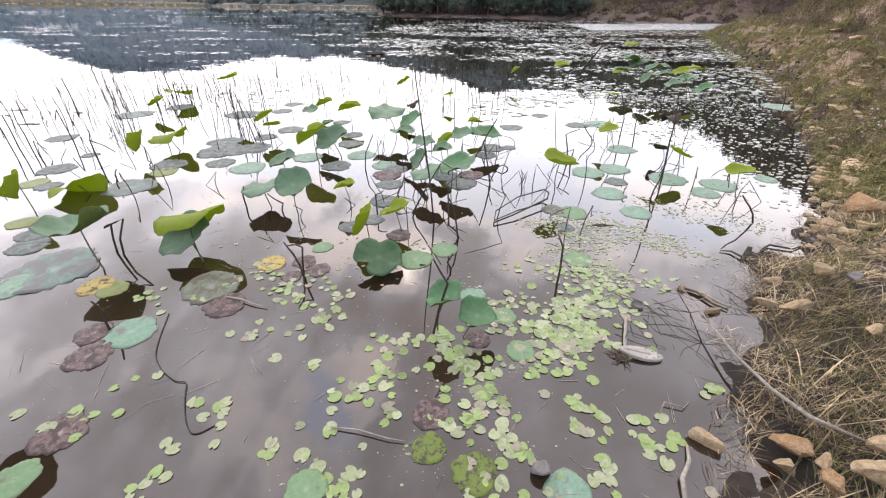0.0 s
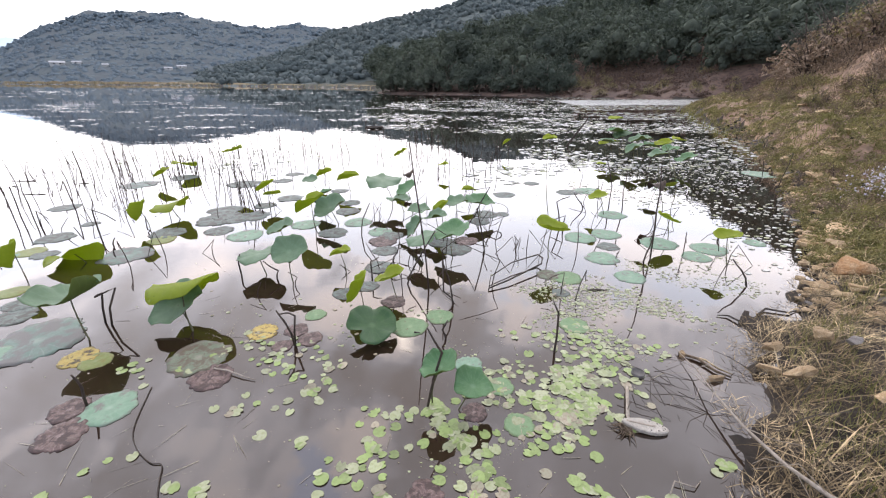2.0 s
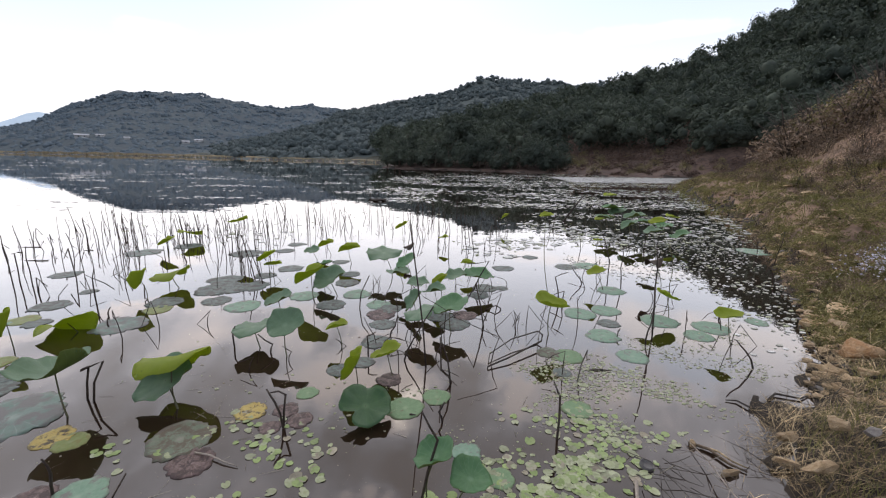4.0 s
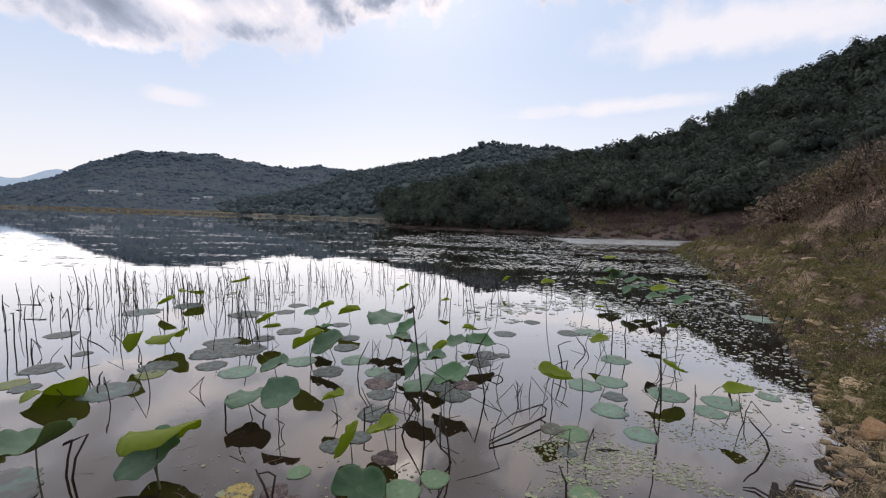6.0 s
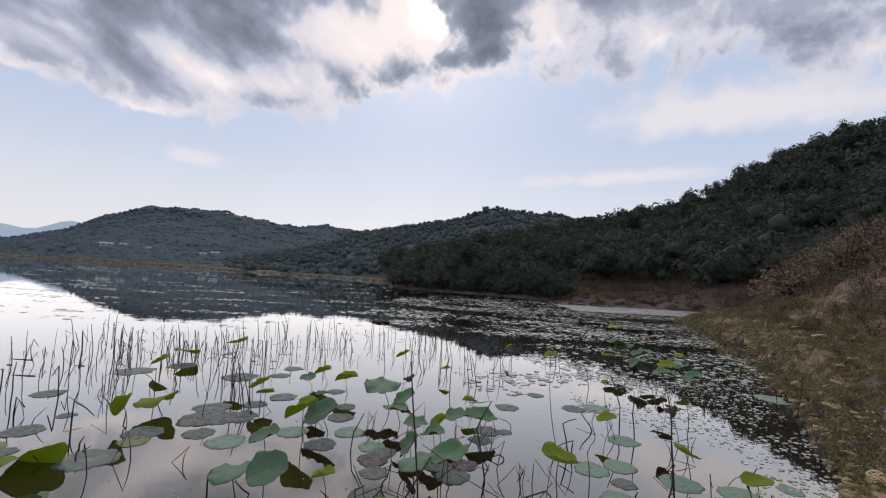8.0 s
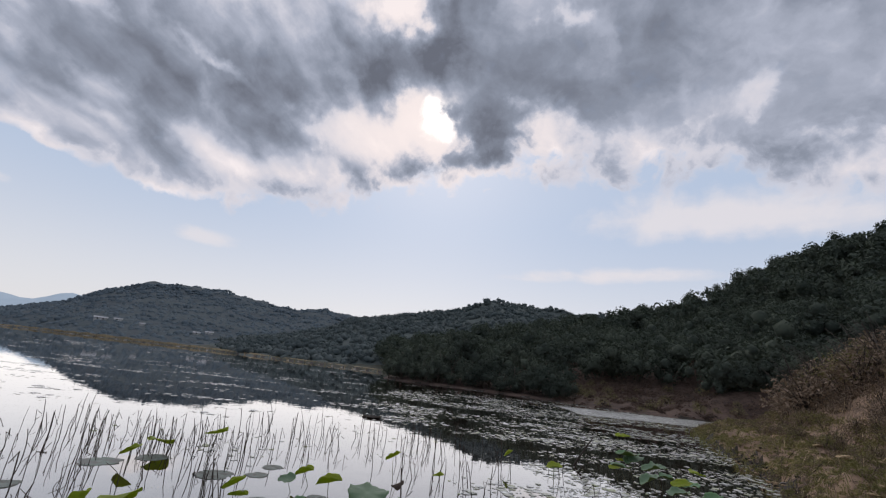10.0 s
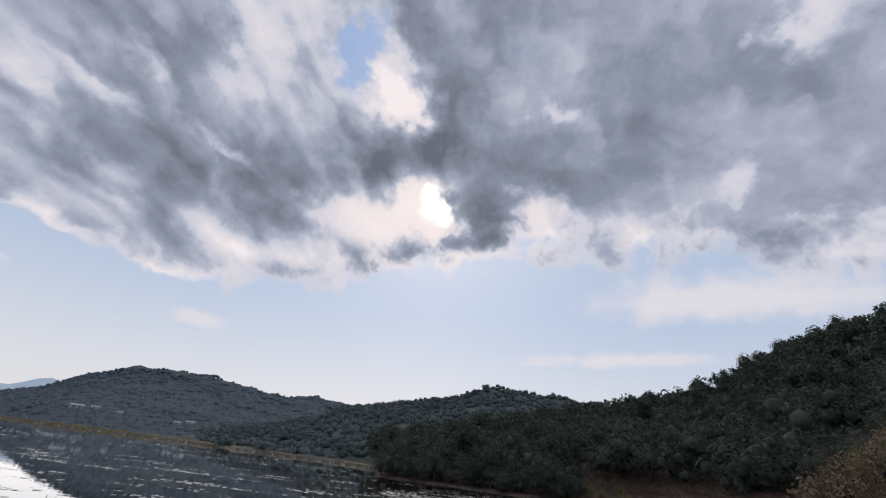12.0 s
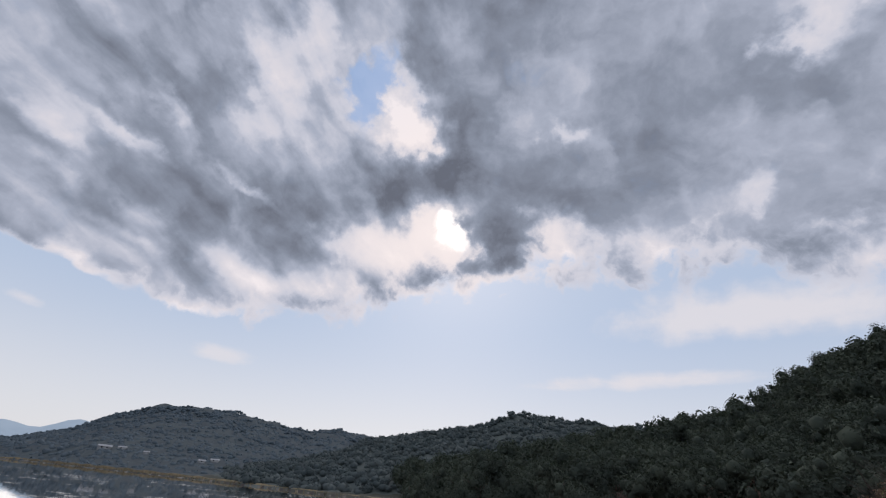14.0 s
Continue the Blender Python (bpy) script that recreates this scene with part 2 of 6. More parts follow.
def world_speckle(a, b, scale=6.0, fine=60.0, c=None, island=0.3):
    def build(n):
        geo = n.add("ShaderNodeNewGeometry")
        pos = geo.outputs["Position"]
        col = n.mix(n.step(n.noise(pos, scale, 5, 0.6).outputs[0], 0.35, 0.65), a, b)
        g = n.step(n.noise(pos, fine, 4, 0.6).outputs[0], 0.45, 0.65)
        col = n.mix(n.math("MULTIPLY", g, 0.7), col, c or tuple(0.6 * x for x in a))
        if island:
            rnd = n.math("ADD", n.math("MULTIPLY", geo.outputs["Random Per Island"], island * 2), 1 - island)
            col = n.mix(1.0, col, n.add("ShaderNodeCombineXYZ", rnd, rnd, rnd).outputs[0], "MULTIPLY")
        return col
    return build


def veined(a, b, vein, amount=0.5, stain=None, stain_amount=0.0):
    """Leaf colour with ribs running out from the middle; the map is the unfolded leaf, radius 1."""
    def build(n):
        uv = n.add("ShaderNodeUVMap").outputs[0]
        wob = n.noise(uv, 2.5, 3, 0.6)
        grad = n.add("ShaderNodeTexGradient", uv)
        grad.gradient_type = "RADIAL"
        ang = grad.outputs["Fac"]
        ang = n.math("ADD", ang, n.math("MULTIPLY", wob.outputs[0], 0.03))
        rib = n.math("ABSOLUTE", n.math("SINE", n.math("MULTIPLY", ang, math.pi * 19)))
        rib = n.step(rib, 0.22, 0.0)
        rad = n.vmath("LENGTH", uv)
        col = n.mix(n.step(n.noise(uv, 3.0, 5, 0.65).outputs[0], 0.35, 0.65), a, b)
        col = n.mix(n.math("MULTIPLY", rib, amount), col, vein)
        col = n.mix(n.step(rad, 0.22, 0.02), col, vein)
        if stain:
            col = n.mix(n.step(n.math("ADD", rad, n.math("MULTIPLY", wob.outputs[0], 0.3)), 1.0, 1.2, 0.0, 0.6), col, stain)
            fleck = n.step(n.noise(uv, 14.0, 4, 0.7).outputs[0], 0.56, 0.66)
            col = n.mix(n.math("MULTIPLY", fleck, 0.45 * stain_amount + 0.15), col, stain)
            off = n.vmath("ADD", uv, n.add("ShaderNodeObjectInfo").outputs["Location"])
            s = n.step(n.noise(off, 2.2, 6, 0.68, 0.4).outputs[0], 0.62 - 0.3 * stain_amount, 0.68 - 0.2 * stain_amount)
            col = n.mix(s, col, stain)
        return col
    return build


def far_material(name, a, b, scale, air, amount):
    """The backdrop of distance: land whose emission stands in for the lit air."""
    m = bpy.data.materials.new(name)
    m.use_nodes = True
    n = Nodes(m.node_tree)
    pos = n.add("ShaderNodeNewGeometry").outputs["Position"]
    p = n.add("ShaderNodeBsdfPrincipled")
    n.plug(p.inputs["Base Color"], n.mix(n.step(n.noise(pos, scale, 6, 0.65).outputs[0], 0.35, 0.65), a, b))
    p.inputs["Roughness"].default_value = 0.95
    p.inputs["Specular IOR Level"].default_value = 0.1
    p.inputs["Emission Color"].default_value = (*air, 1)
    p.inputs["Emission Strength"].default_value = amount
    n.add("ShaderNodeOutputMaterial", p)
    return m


WATER = bpy.data.materials.new("lake_water")


def build_water():
    WATER.use_nodes = True
    n = Nodes(WATER.node_tree)
    pos = n.add("ShaderNodeNewGeometry").outputs["Position"]
    b = n.add("ShaderNodeBsdfPrincipled")
    col = n.mix(n.step(n.noise(pos, 0.9, 5, 0.6).outputs[0], 0.35, 0.7), (0.026, 0.016, 0.01), (0.042, 0.026, 0.017))
    n.plug(b.inputs["Base Color"], col)
    b.inputs["Roughness"].default_value = 0.02
    b.inputs["IOR"].default_value = WATER_IOR
    b.inputs["Coat Weight"].default_value = 1.0
    b.inputs["Coat Roughness"].default_value = 0.01
    b.inputs["Coat IOR"].default_value = 1.5
    m = n.add("ShaderNodeMapping", pos)
    m.inputs["Scale"].default_value = (0.6, 1.0, 1)
    h = n.math("ADD", n.noise(m.outputs[0], 1.6, 3, 0.5).outputs[0], n.math("MULTIPLY", n.noise(m.outputs[0], 9.0, 2, 0.5).outputs[0], 0.12))
    bp = n.add("ShaderNodeBump", Strength=0.06, Height=h)
    bp.inputs["Distance"].default_value = 0.03
    n.plug(b.inputs["Normal"], bp.outputs[0])
    n.plug(b.inputs["Coat Normal"], bp.outputs[0])
    n.add("ShaderNodeOutputMaterial", b)


WATER_IOR = 1.45
build_water()
LEAF_TOP = {
    "green": material("leaf_waxy_green", veined((0.148, 0.263, 0.148), (0.194, 0.315, 0.185), (0.256, 0.391, 0.237), 0.55), 0.42, 0.12, 60, through_light=((0.187, 0.358, 0.044), 0.3)),
    "lime": material("leaf_fresh_lime", veined((0.3, 0.37, 0.026), (0.37, 0.43, 0.04), (0.42, 0.47, 0.1), 0.5), 0.45, 0.12, 60, through_light=((0.74, 0.84, 0.05), 0.55)),
    "fresh": material("leaf_mid_green", veined((0.106, 0.250, 0.106), (0.150, 0.312, 0.138), (0.237, 0.413, 0.225), 0.6), 0.42, 0.15, 60, through_light=((0.150, 0.425, 0.062), 0.3)),
    "dark": material("leaf_deep_green", veined((0.041, 0.113, 0.042), (0.059, 0.147, 0.049), (0.104, 0.212, 0.084), 0.4), 0.4, 0.12, 60, through_light=((0.074, 0.200, 0.028), 0.25)),
}
LEAF_UNDER = {
    "green": material("leaf_underside", veined((0.133, 0.185, 0.0518), (0.163, 0.215, 0.0592), (0.207, 0.266, 0.0962), 0.6), 0.6, through_light=((0.2, 0.28, 0.03), 0.28)),
    "lime": material("leaf_lime_underside", veined((0.28, 0.36, 0.035), (0.33, 0.41, 0.045), (0.281, 0.355, 0.0666), 0.6), 0.6, through_light=((0.37, 0.474, 0.0222), 0.4)),
}
LEAF_TOP["wilted"] = material("leaf_wilted", veined((0.0518, 0.0355, 0.0259), (0.0814, 0.0555, 0.037), (0.104, 0.074, 0.0518), 0.6), 0.7, 0.4, 60)
LEAF_UNDER["fresh"] = LEAF_UNDER["green"]
LEAF_UNDER["dark"], LEAF_UNDER["wilted"] = LEAF_UNDER["green"], LEAF_TOP["wilted"]
PAD = {
    "teal": material("pad_teal", veined((0.182, 0.314, 0.209), (0.237, 0.363, 0.253), (0.297, 0.413, 0.303), 0.5, (0.204, 0.196, 0.171), 0.3), 0.5, 0.15, 50, specular=0.35),
    "worn": material("pad_worn_teal", veined((0.144, 0.228, 0.180), (0.204, 0.276, 0.228), (0.288, 0.348, 0.300), 0.6, (0.180, 0.174, 0.162), 0.62), 0.5, 0.3, 50, specular=0.35),
    "green": material("pad_green", veined((0.155, 0.266, 0.126), (0.2, 0.311, 0.163), (0.252, 0.355, 0.2), 0.5, (0.178, 0.163, 0.0888), 0.15), 0.5, 0.15, 50, specular=0.35),
    "grey": material("pad_faded_grey", veined((0.120, 0.152, 0.135), (0.172, 0.211, 0.184), (0.232, 0.273, 0.233), 0.7, (0.095, 0.093, 0.077), 0.5), 0.5, 0.25, 50, specular=0.35),
    "dry": material("pad_olive_dry", veined((0.148, 0.192, 0.126), (0.192, 0.222, 0.155), (0.266, 0.266, 0.207), 0.7, (0.133, 0.104, 0.074), 0.6), 0.5, 0.25, 50, specular=0.35),
    "brown": material("pad_rotten_brown", veined((0.128, 0.080, 0.070), (0.222, 0.155, 0.139), (0.355, 0.268, 0.246), 0.75, (0.067, 0.043, 0.038), 0.6), 0.5, 0.35, 50, specular=0.35),
    "yellow": material("pad_yellow", veined((0.500, 0.355, 0.083), (0.555, 0.438, 0.142), (0.389, 0.307, 0.118), 0.4, (0.078, 0.059, 0.036), 0.42), 0.5, 0.25, 50, specular=0.35),
    "lime": material("pad_lime", veined((0.192, 0.237, 0.0666), (0.244, 0.281, 0.104), (0.266, 0.296, 0.133), 0.35, (0.222, 0.192, 0.0592), 0.3), 0.5, 0.15, 50, specular=0.35),
    "mottled": material("pad_mottled", veined((0.0444, 0.0333, 0.0296), (0.0666, 0.0481, 0.0407), (0.0888, 0.074, 0.0592), 0.3, (0.148, 0.2, 0.037), 0.75), 0.5, 0.3, 50, specular=0.35),
}
STALK = material("stalk_dead", speckle((0.045, 0.034, 0.028), (0.085, 0.062, 0.045), 12, 90), 0.7, 0.3, 80)
STEM = material("stem_living", speckle((0.10, 0.115, 0.05), (0.13, 0.12, 0.055), 12, 90), 0.6, 0.3, 80)
FLOAT = [
    material("float_leaf_pale", world_speckle((0.319, 0.357, 0.19), (0.38, 0.403, 0.251), 9, 60, (0.228, 0.258, 0.114)), 0.38),
    material("float_leaf_green", world_speckle((0.236, 0.327, 0.0988), (0.289, 0.38, 0.137), 9, 60, (0.182, 0.243, 0.0684)), 0.38),
    material("float_leaf_faded", world_speckle((0.289, 0.281, 0.19), (0.334, 0.289, 0.205), 9, 60, (0.205, 0.16, 0.106)), 0.42),
]
# sky sheen on far pads is painted into these pale colours, strongest in the second
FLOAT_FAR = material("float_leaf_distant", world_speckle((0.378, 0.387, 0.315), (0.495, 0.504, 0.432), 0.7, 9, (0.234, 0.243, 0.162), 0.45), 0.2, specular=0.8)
FLOAT_GLARE = material("float_leaf_glare", world_speckle((0.74, 0.74, 0.7), (0.8, 0.8, 0.77), 0.7, 9, (0.55, 0.57, 0.5), 0.25), 0.2, specular=0.8)
ROCK = material("rock_sandy", speckle((0.496, 0.345, 0.185), (0.684, 0.517, 0.325), 5, 45, (0.236, 0.144, 0.078), vary=0.5), 0.85, 0.9, 25)
ROCK_GREY = material("rock_grey", speckle((0.2, 0.18, 0.165), (0.27, 0.245, 0.22), 8, 50, vary=0.3), 0.75, 0.5, 30)
ROCK_RED = material("rock_ochre", speckle((0.46, 0.25, 0.11), (0.58, 0.4, 0.23), 6, 30, (0.22, 0.12, 0.06), vary=0.3), 0.85, 0.9, 22)
WOOD = material("weathered_wood", speckle((0.34, 0.29, 0.235), (0.44, 0.385, 0.32), 14, 80, vary=0.2), 0.8, 0.5, 60)
TWIG = material("dark_twig", speckle((0.05, 0.04, 0.032), (0.08, 0.062, 0.048), 14, 80), 0.8, 0.4, 60)
STRAW = material("dry_straw", world_speckle((0.230, 0.164, 0.083), (0.621, 0.475, 0.275), 3, 30, (0.069, 0.050, 0.029), 0.85), 0.75)
LITTER = material("wet_litter", world_speckle((0.045, 0.034, 0.022), (0.12, 0.088, 0.055), 3, 30, (0.03, 0.022, 0.015), 0.5), 0.7)
# the dark third tone of grass and shrubs paints in shade between clumps
GRASS = material("bank_grass", world_speckle((0.224, 0.213, 0.078), (0.392, 0.336, 0.151), 1.5, 5, (0.067, 0.073, 0.027), 0.5), 0.7, through_light=((0.246, 0.269, 0.056), 0.3))
SHRUB = material("dry_shrub_leaf", world_speckle((0.26, 0.193, 0.142), (0.44, 0.335, 0.25), 0.6, 3, (0.085, 0.062, 0.047), 0.6), 0.8, through_light=((0.22, 0.16, 0.095), 0.3))
SHRUB_GREEN = material("green_shrub_leaf", world_speckle((0.253, 0.224, 0.098), (0.391, 0.322, 0.161), 0.8, 3, (0.075, 0.075, 0.037), 0.6), 0.75, through_light=((0.230, 0.241, 0.057), 0.3))
FOREST = material("forest_leaf", world_speckle((0.073, 0.093, 0.075), (0.123, 0.146, 0.108), 0.16, 0.9, (0.053, 0.067, 0.057), 0.14), 0.85, specular=0.2, through_light=((0.055, 0.073, 0.034), 0.15))
# aerial haze is put into the next two leaf colours: paler and bluer
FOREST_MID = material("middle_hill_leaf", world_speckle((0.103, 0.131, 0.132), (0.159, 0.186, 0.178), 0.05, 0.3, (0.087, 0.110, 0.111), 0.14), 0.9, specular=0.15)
FOREST_FAR = material("woodland_leaf_hazed", world_speckle((0.127, 0.166, 0.191), (0.155, 0.194, 0.218), 0.02, 0.15, (0.111, 0.146, 0.171), 0.08), 0.95, specular=0.1)
BARK = material("bark", speckle((0.1, 0.08, 0.06), (0.16, 0.13, 0.1), 3, 20), 0.9, 0.6, 20)
REED = material("reed_tan", world_speckle((0.272, 0.216, 0.136), (0.384, 0.296, 0.168), 0.05, 0.25, (0.192, 0.176, 0.096), 0.12), 0.85)
BANK = material("bank_soil", world_speckle((0.022, 0.016, 0.011), (0.045, 0.032, 0.021), 0.8, 9, (0.012, 0.009, 0.007), 0), 0.92, 0.9, 12)
SLOPE = material("dry_slope", world_speckle((0.240, 0.156, 0.106), (0.444, 0.300, 0.204), 0.4, 2.5, (0.096, 0.066, 0.046), 0), 0.92, 0.8, 6)
FLOOR = material("forest_floor", world_speckle((0.028, 0.036, 0.02), (0.05, 0.052, 0.03), 0.1, 1.5, (0.02, 0.025, 0.015), 0), 0.9)
# the middle and far hill floors carry the same painted haze tint
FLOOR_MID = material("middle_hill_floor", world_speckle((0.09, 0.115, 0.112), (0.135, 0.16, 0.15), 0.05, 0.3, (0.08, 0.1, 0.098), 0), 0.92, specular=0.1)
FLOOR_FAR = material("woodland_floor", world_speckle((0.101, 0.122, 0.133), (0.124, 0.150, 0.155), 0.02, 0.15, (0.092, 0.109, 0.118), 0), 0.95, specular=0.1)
RED_EARTH = material("red_earth", world_speckle((0.085, 0.055, 0.042), (0.16, 0.105, 0.08), 0.3, 2.5, (0.045, 0.03, 0.024), 0), 0.92, 0.8, 6)
RUSSET = material("russet_leaf", world_speckle((0.11, 0.072, 0.052), (0.2, 0.135, 0.1), 0.4, 2, (0.05, 0.035, 0.028), 0.5), 0.85)
BED = material("lake_bed", world_speckle((0.07, 0.055, 0.04), (0.1, 0.08, 0.055), 1.2, 9, None, 0), 0.6, 0.4, 14)
DEBRIS = material("wet_debris", speckle((0.12, 0.085, 0.055), (0.2, 0.14, 0.085), 14, 70), 0.6, 0.6, 50)


# the slopes glow blue: haze put in as emission
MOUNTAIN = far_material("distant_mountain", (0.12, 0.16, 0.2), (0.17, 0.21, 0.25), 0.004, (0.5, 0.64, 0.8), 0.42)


# ---- mesh helpers ----
def mesh_from(name, verts, faces, mats, slots=None, smooth=False):
    me = bpy.data.meshes.new(name)
    me.from_pydata(verts.tolist() if isinstance(verts, np.ndarray) else verts, [], faces.tolist() if isinstance(faces, np.ndarray) else faces)
    for m in mats:
        me.materials.append(m)
    if slots is not None:
        me.polygons.foreach_set("material_index", np.asarray(slots, np.int32))
    if smooth:
        me.polygons.foreach_set("use_smooth", np.ones(len(me.polygons), bool))
    me.update()
    return me


def part(name, data, parent, label="", m=None):
    """A mesh (or bmesh with a material) as one object under a thing."""
    ob = new(name, data)
    ob.parent = parent
    if m is not None:
        ob.matrix_basis = m
    if label:
        tagged(ob, label)
    return ob


def empty(name, m, label, category, group=""):
    ob = new(name)
    ob.empty_display_size = 0.05
    ob.matrix_world = m
    return tagged(ob, label, category, group)


def tube_arrays(points, radii, sides=6):
    """Vertices and faces of a closed tapered tube along points."""
    pts = [Vector(p) for p in points]
    verts, faces = [], []
    for i, p in enumerate(pts):
        ahead = (pts[min(i + 1, len(pts) - 1)] - pts[max(i - 1, 0)]).normalized()
        side = ahead.cross(Vector((0.31, 0.9, 0.2))).normalized()
        up = ahead.cross(side)
        for k in range(sides):
            a = 2 * math.pi * k / sides
            verts.append(p + (side * math.cos(a) + up * math.sin(a)) * radii[i])
    for i in range(len(pts) - 1):
        for k in range(sides):
            a, b = i * sides + k, i * sides + (k + 1) % sides
            faces.append((a, b, b + sides, a + sides))
    faces.append(tuple(range(sides))[::-1])
    faces.append(tuple(range((len(pts) - 1) * sides, len(pts) * sides)))
    return [tuple(v) for v in verts], faces


def tube(name, points, radii, mat, sides=6):
    v, f = tube_arrays(points, radii, sides)
    return mesh_from(name, v, f, [mat], smooth=True)


def joined(name, pieces, mats, slots=None):
    """One mesh from several (verts, faces) lists."""
    verts, faces, idx = [], [], []
    for i, (v, f) in enumerate(pieces):
        o = len(verts)
        verts += list(v)
        faces += [tuple(a + o for a in q) for q in f]
        idx += [slots[i] if slots else 0] * len(f)
    return mesh_from(name, verts, faces, mats, idx, smooth=True)


def cards(centres, normals, sizes, rng, aspect=0.7):
    """Small leaf clumps: one bent pair of triangles at each centre."""
    c, nrm = np.asarray(centres), np.asarray(normals)
    nrm = nrm / np.linalg.norm(nrm, axis=1, keepdims=True)
    t = np.cross(nrm, rng.normal(size=nrm.shape))
    t /= np.linalg.norm(t, axis=1, keepdims=True)
    b = np.cross(nrm, t)
    s = np.asarray(sizes)[:, None]
    dip = nrm * s * 0.25
    v = np.stack([c - t * s - dip, c - b * s * aspect, c + t * s - dip, c + b * s * aspect], 1).reshape(-1, 3)
    return v, np.arange(len(v)).reshape(-1, 4)


def blades(roots, tips, widths, rng, sag=0.1):
    """Grass or straw: bent tapering strips of two quads and a tip."""
    r, t = np.asarray(roots), np.asarray(tips)
    mid = (r + t) / 2 + np.array([0, 0, 1]) * (np.linalg.norm(t - r, axis=1) * sag)[:, None]
    ahead = t - r
    side = np.cross(ahead, np.array([0, 0, 1.0]) + rng.normal(size=r.shape) * 0.4)
    side /= np.linalg.norm(side, axis=1, keepdims=True) + 1e-9
    w = np.asarray(widths)[:, None] * side
    v = np.stack([r - w, r + w, mid + w * 0.8, mid - w * 0.8, t], 1).reshape(-1, 3)
    base = np.arange(len(r))[:, None] * 5
    faces = [tuple(q) for q in (base + [0, 1, 2, 3]).tolist()] + [tuple(q) for q in (base + [3, 2, 4]).tolist()]
    return v, faces


# ---- ground, lake and hills ----
SHORE_NEAR = [(1.36, 0.93), (1.54, 1.25), (1.66, 1.49), (1.81, 1.79), (2.10, 2.10), (2.37, 2.49), (2.72, 2.84), (3.15, 2.95), (3.56, 3.38),
              (4.21, 4.17), (5.02, 5.29), (6.31, 7.21), (7.71, 9.39), (9.9, 13.5), (11.1, 16.6), (13.4, 22.3), (15.6, 27.0), (21.5, 34.5)]
SHORE_FAR = [(27, 38), (20, 40.5), (15.5, 43), (13, 47), (5.5, 53.9), (-4, 59), (-8.2, 61), (-9, 68), (-10, 95), (-24.6, 108), (-111, 181), (-312, 312), (-520, 330)]
SHORE_BACK = [(-560, 60), (-200, -40), (-40, -14), (-12, -5), (-5, -1.2), (-2, 0.15), (0, 0.42), (0.9, 0.55)]
SHORE = np.array(SHORE_NEAR + SHORE_FAR + SHORE_BACK, float)


def shore_distance(x, y):
    """Metres from the waterline, positive on land."""
    a, b = SHORE, np.roll(SHORE, -1, 0)
    best, inside = np.full(x.shape, 1e9), np.zeros(x.shape, bool)
    for (ax, ay), (bx, by) in zip(a, b):
        dx, dy = bx - ax, by - ay
        k = np.clip(((x - ax) * dx + (y - ay) * dy) / (dx * dx + dy * dy), 0, 1)
        best = np.minimum(best, np.hypot(x - ax - k * dx, y - ay - k * dy))
        cross = (ay > y) != (by > y)
        inside ^= cross & (x < dx * (y - ay) / (dy if dy else 1e-9) + ax)
    return np.where(inside, -best, best)


def smooth01(v):
    v = np.clip(v, 0, 1)
    return v * v * (3 - 2 * v)


WAVES = np.random.default_rng(5).uniform(-1, 1, (36, 4))


def rough_field(x, y, size):
    """Cheap rolling noise of about that wavelength, -1 to 1."""
    out = np.zeros_like(x)
    for i, (a, b, c, d) in enumerate(WAVES[:18]):
        k = 2 * math.pi / size * (0.6 + 0.8 * abs(d)) * (1 if i < 9 else 2.3)
        out = out + np.sin(x * a * k * 1.5 + y * b * k * 1.5 + c * 9) * (1 if i < 9 else 0.5)
    return out / 6


# azimuth from the first view's heading, elevation of the bare skyline, in degrees
RIDGES = [
    (750, 340, [(-110, 0.6), (-60, 0.7), (-47, 0.9), (-43, 2.2), (-40, 4.0), (-36, 5.4), (-29, 5.9), (-25, 5.1), (-20, 4.8), (-17, 5.4), (-12.6, 4.9), (-8, 4), (0, 2), (20, 0.5)]),
    (380, 125, [(-30, 0), (-27, 0.3), (-21, 1.6), (-16, 3.0), (-12.6, 4.7), (-6.6, 5.9), (0.4, 7.2), (6.5, 9.0), (13.4, 8.4), (18.4, 7.9), (25, 7.5), (40, 5), (60, 3)]),
    (165, 58, [(-9, 0), (-5, 1.0), (0, 2.4), (5, 3.6), (12, 5.3), (18, 6.6), (25, 8.0), (31.6, 9.7), (35.8, 11.9), (39.5, 13.8), (46, 15.8), (60, 18.5), (80, 17), (100, 12), (130, 5), (165, 1)]),
]


LIFT = (0.75, 0.6, 0.3)


def ridge_height(x, y, which):
    far, base, table = RIDGES[which]
    az, r = np.degrees(np.arctan2(x, y)), np.hypot(x, y)
    el = np.interp(az, [a for a, _ in table], [e for _, e in table], left=0, right=0)
    top = far * np.tan(np.radians(el + np.where(el > 0.5, LIFT[which], 0))) + np.where(el > 0, 0.6, 0)
    up = np.clip((r - base) / (far - base), 0, 1)
    up = 0.75 * up + 0.25 * smooth01(up)
    down = 1 - 0.7 * smooth01((r - far) / (far * 0.8))
    return top * np.minimum(up, down)


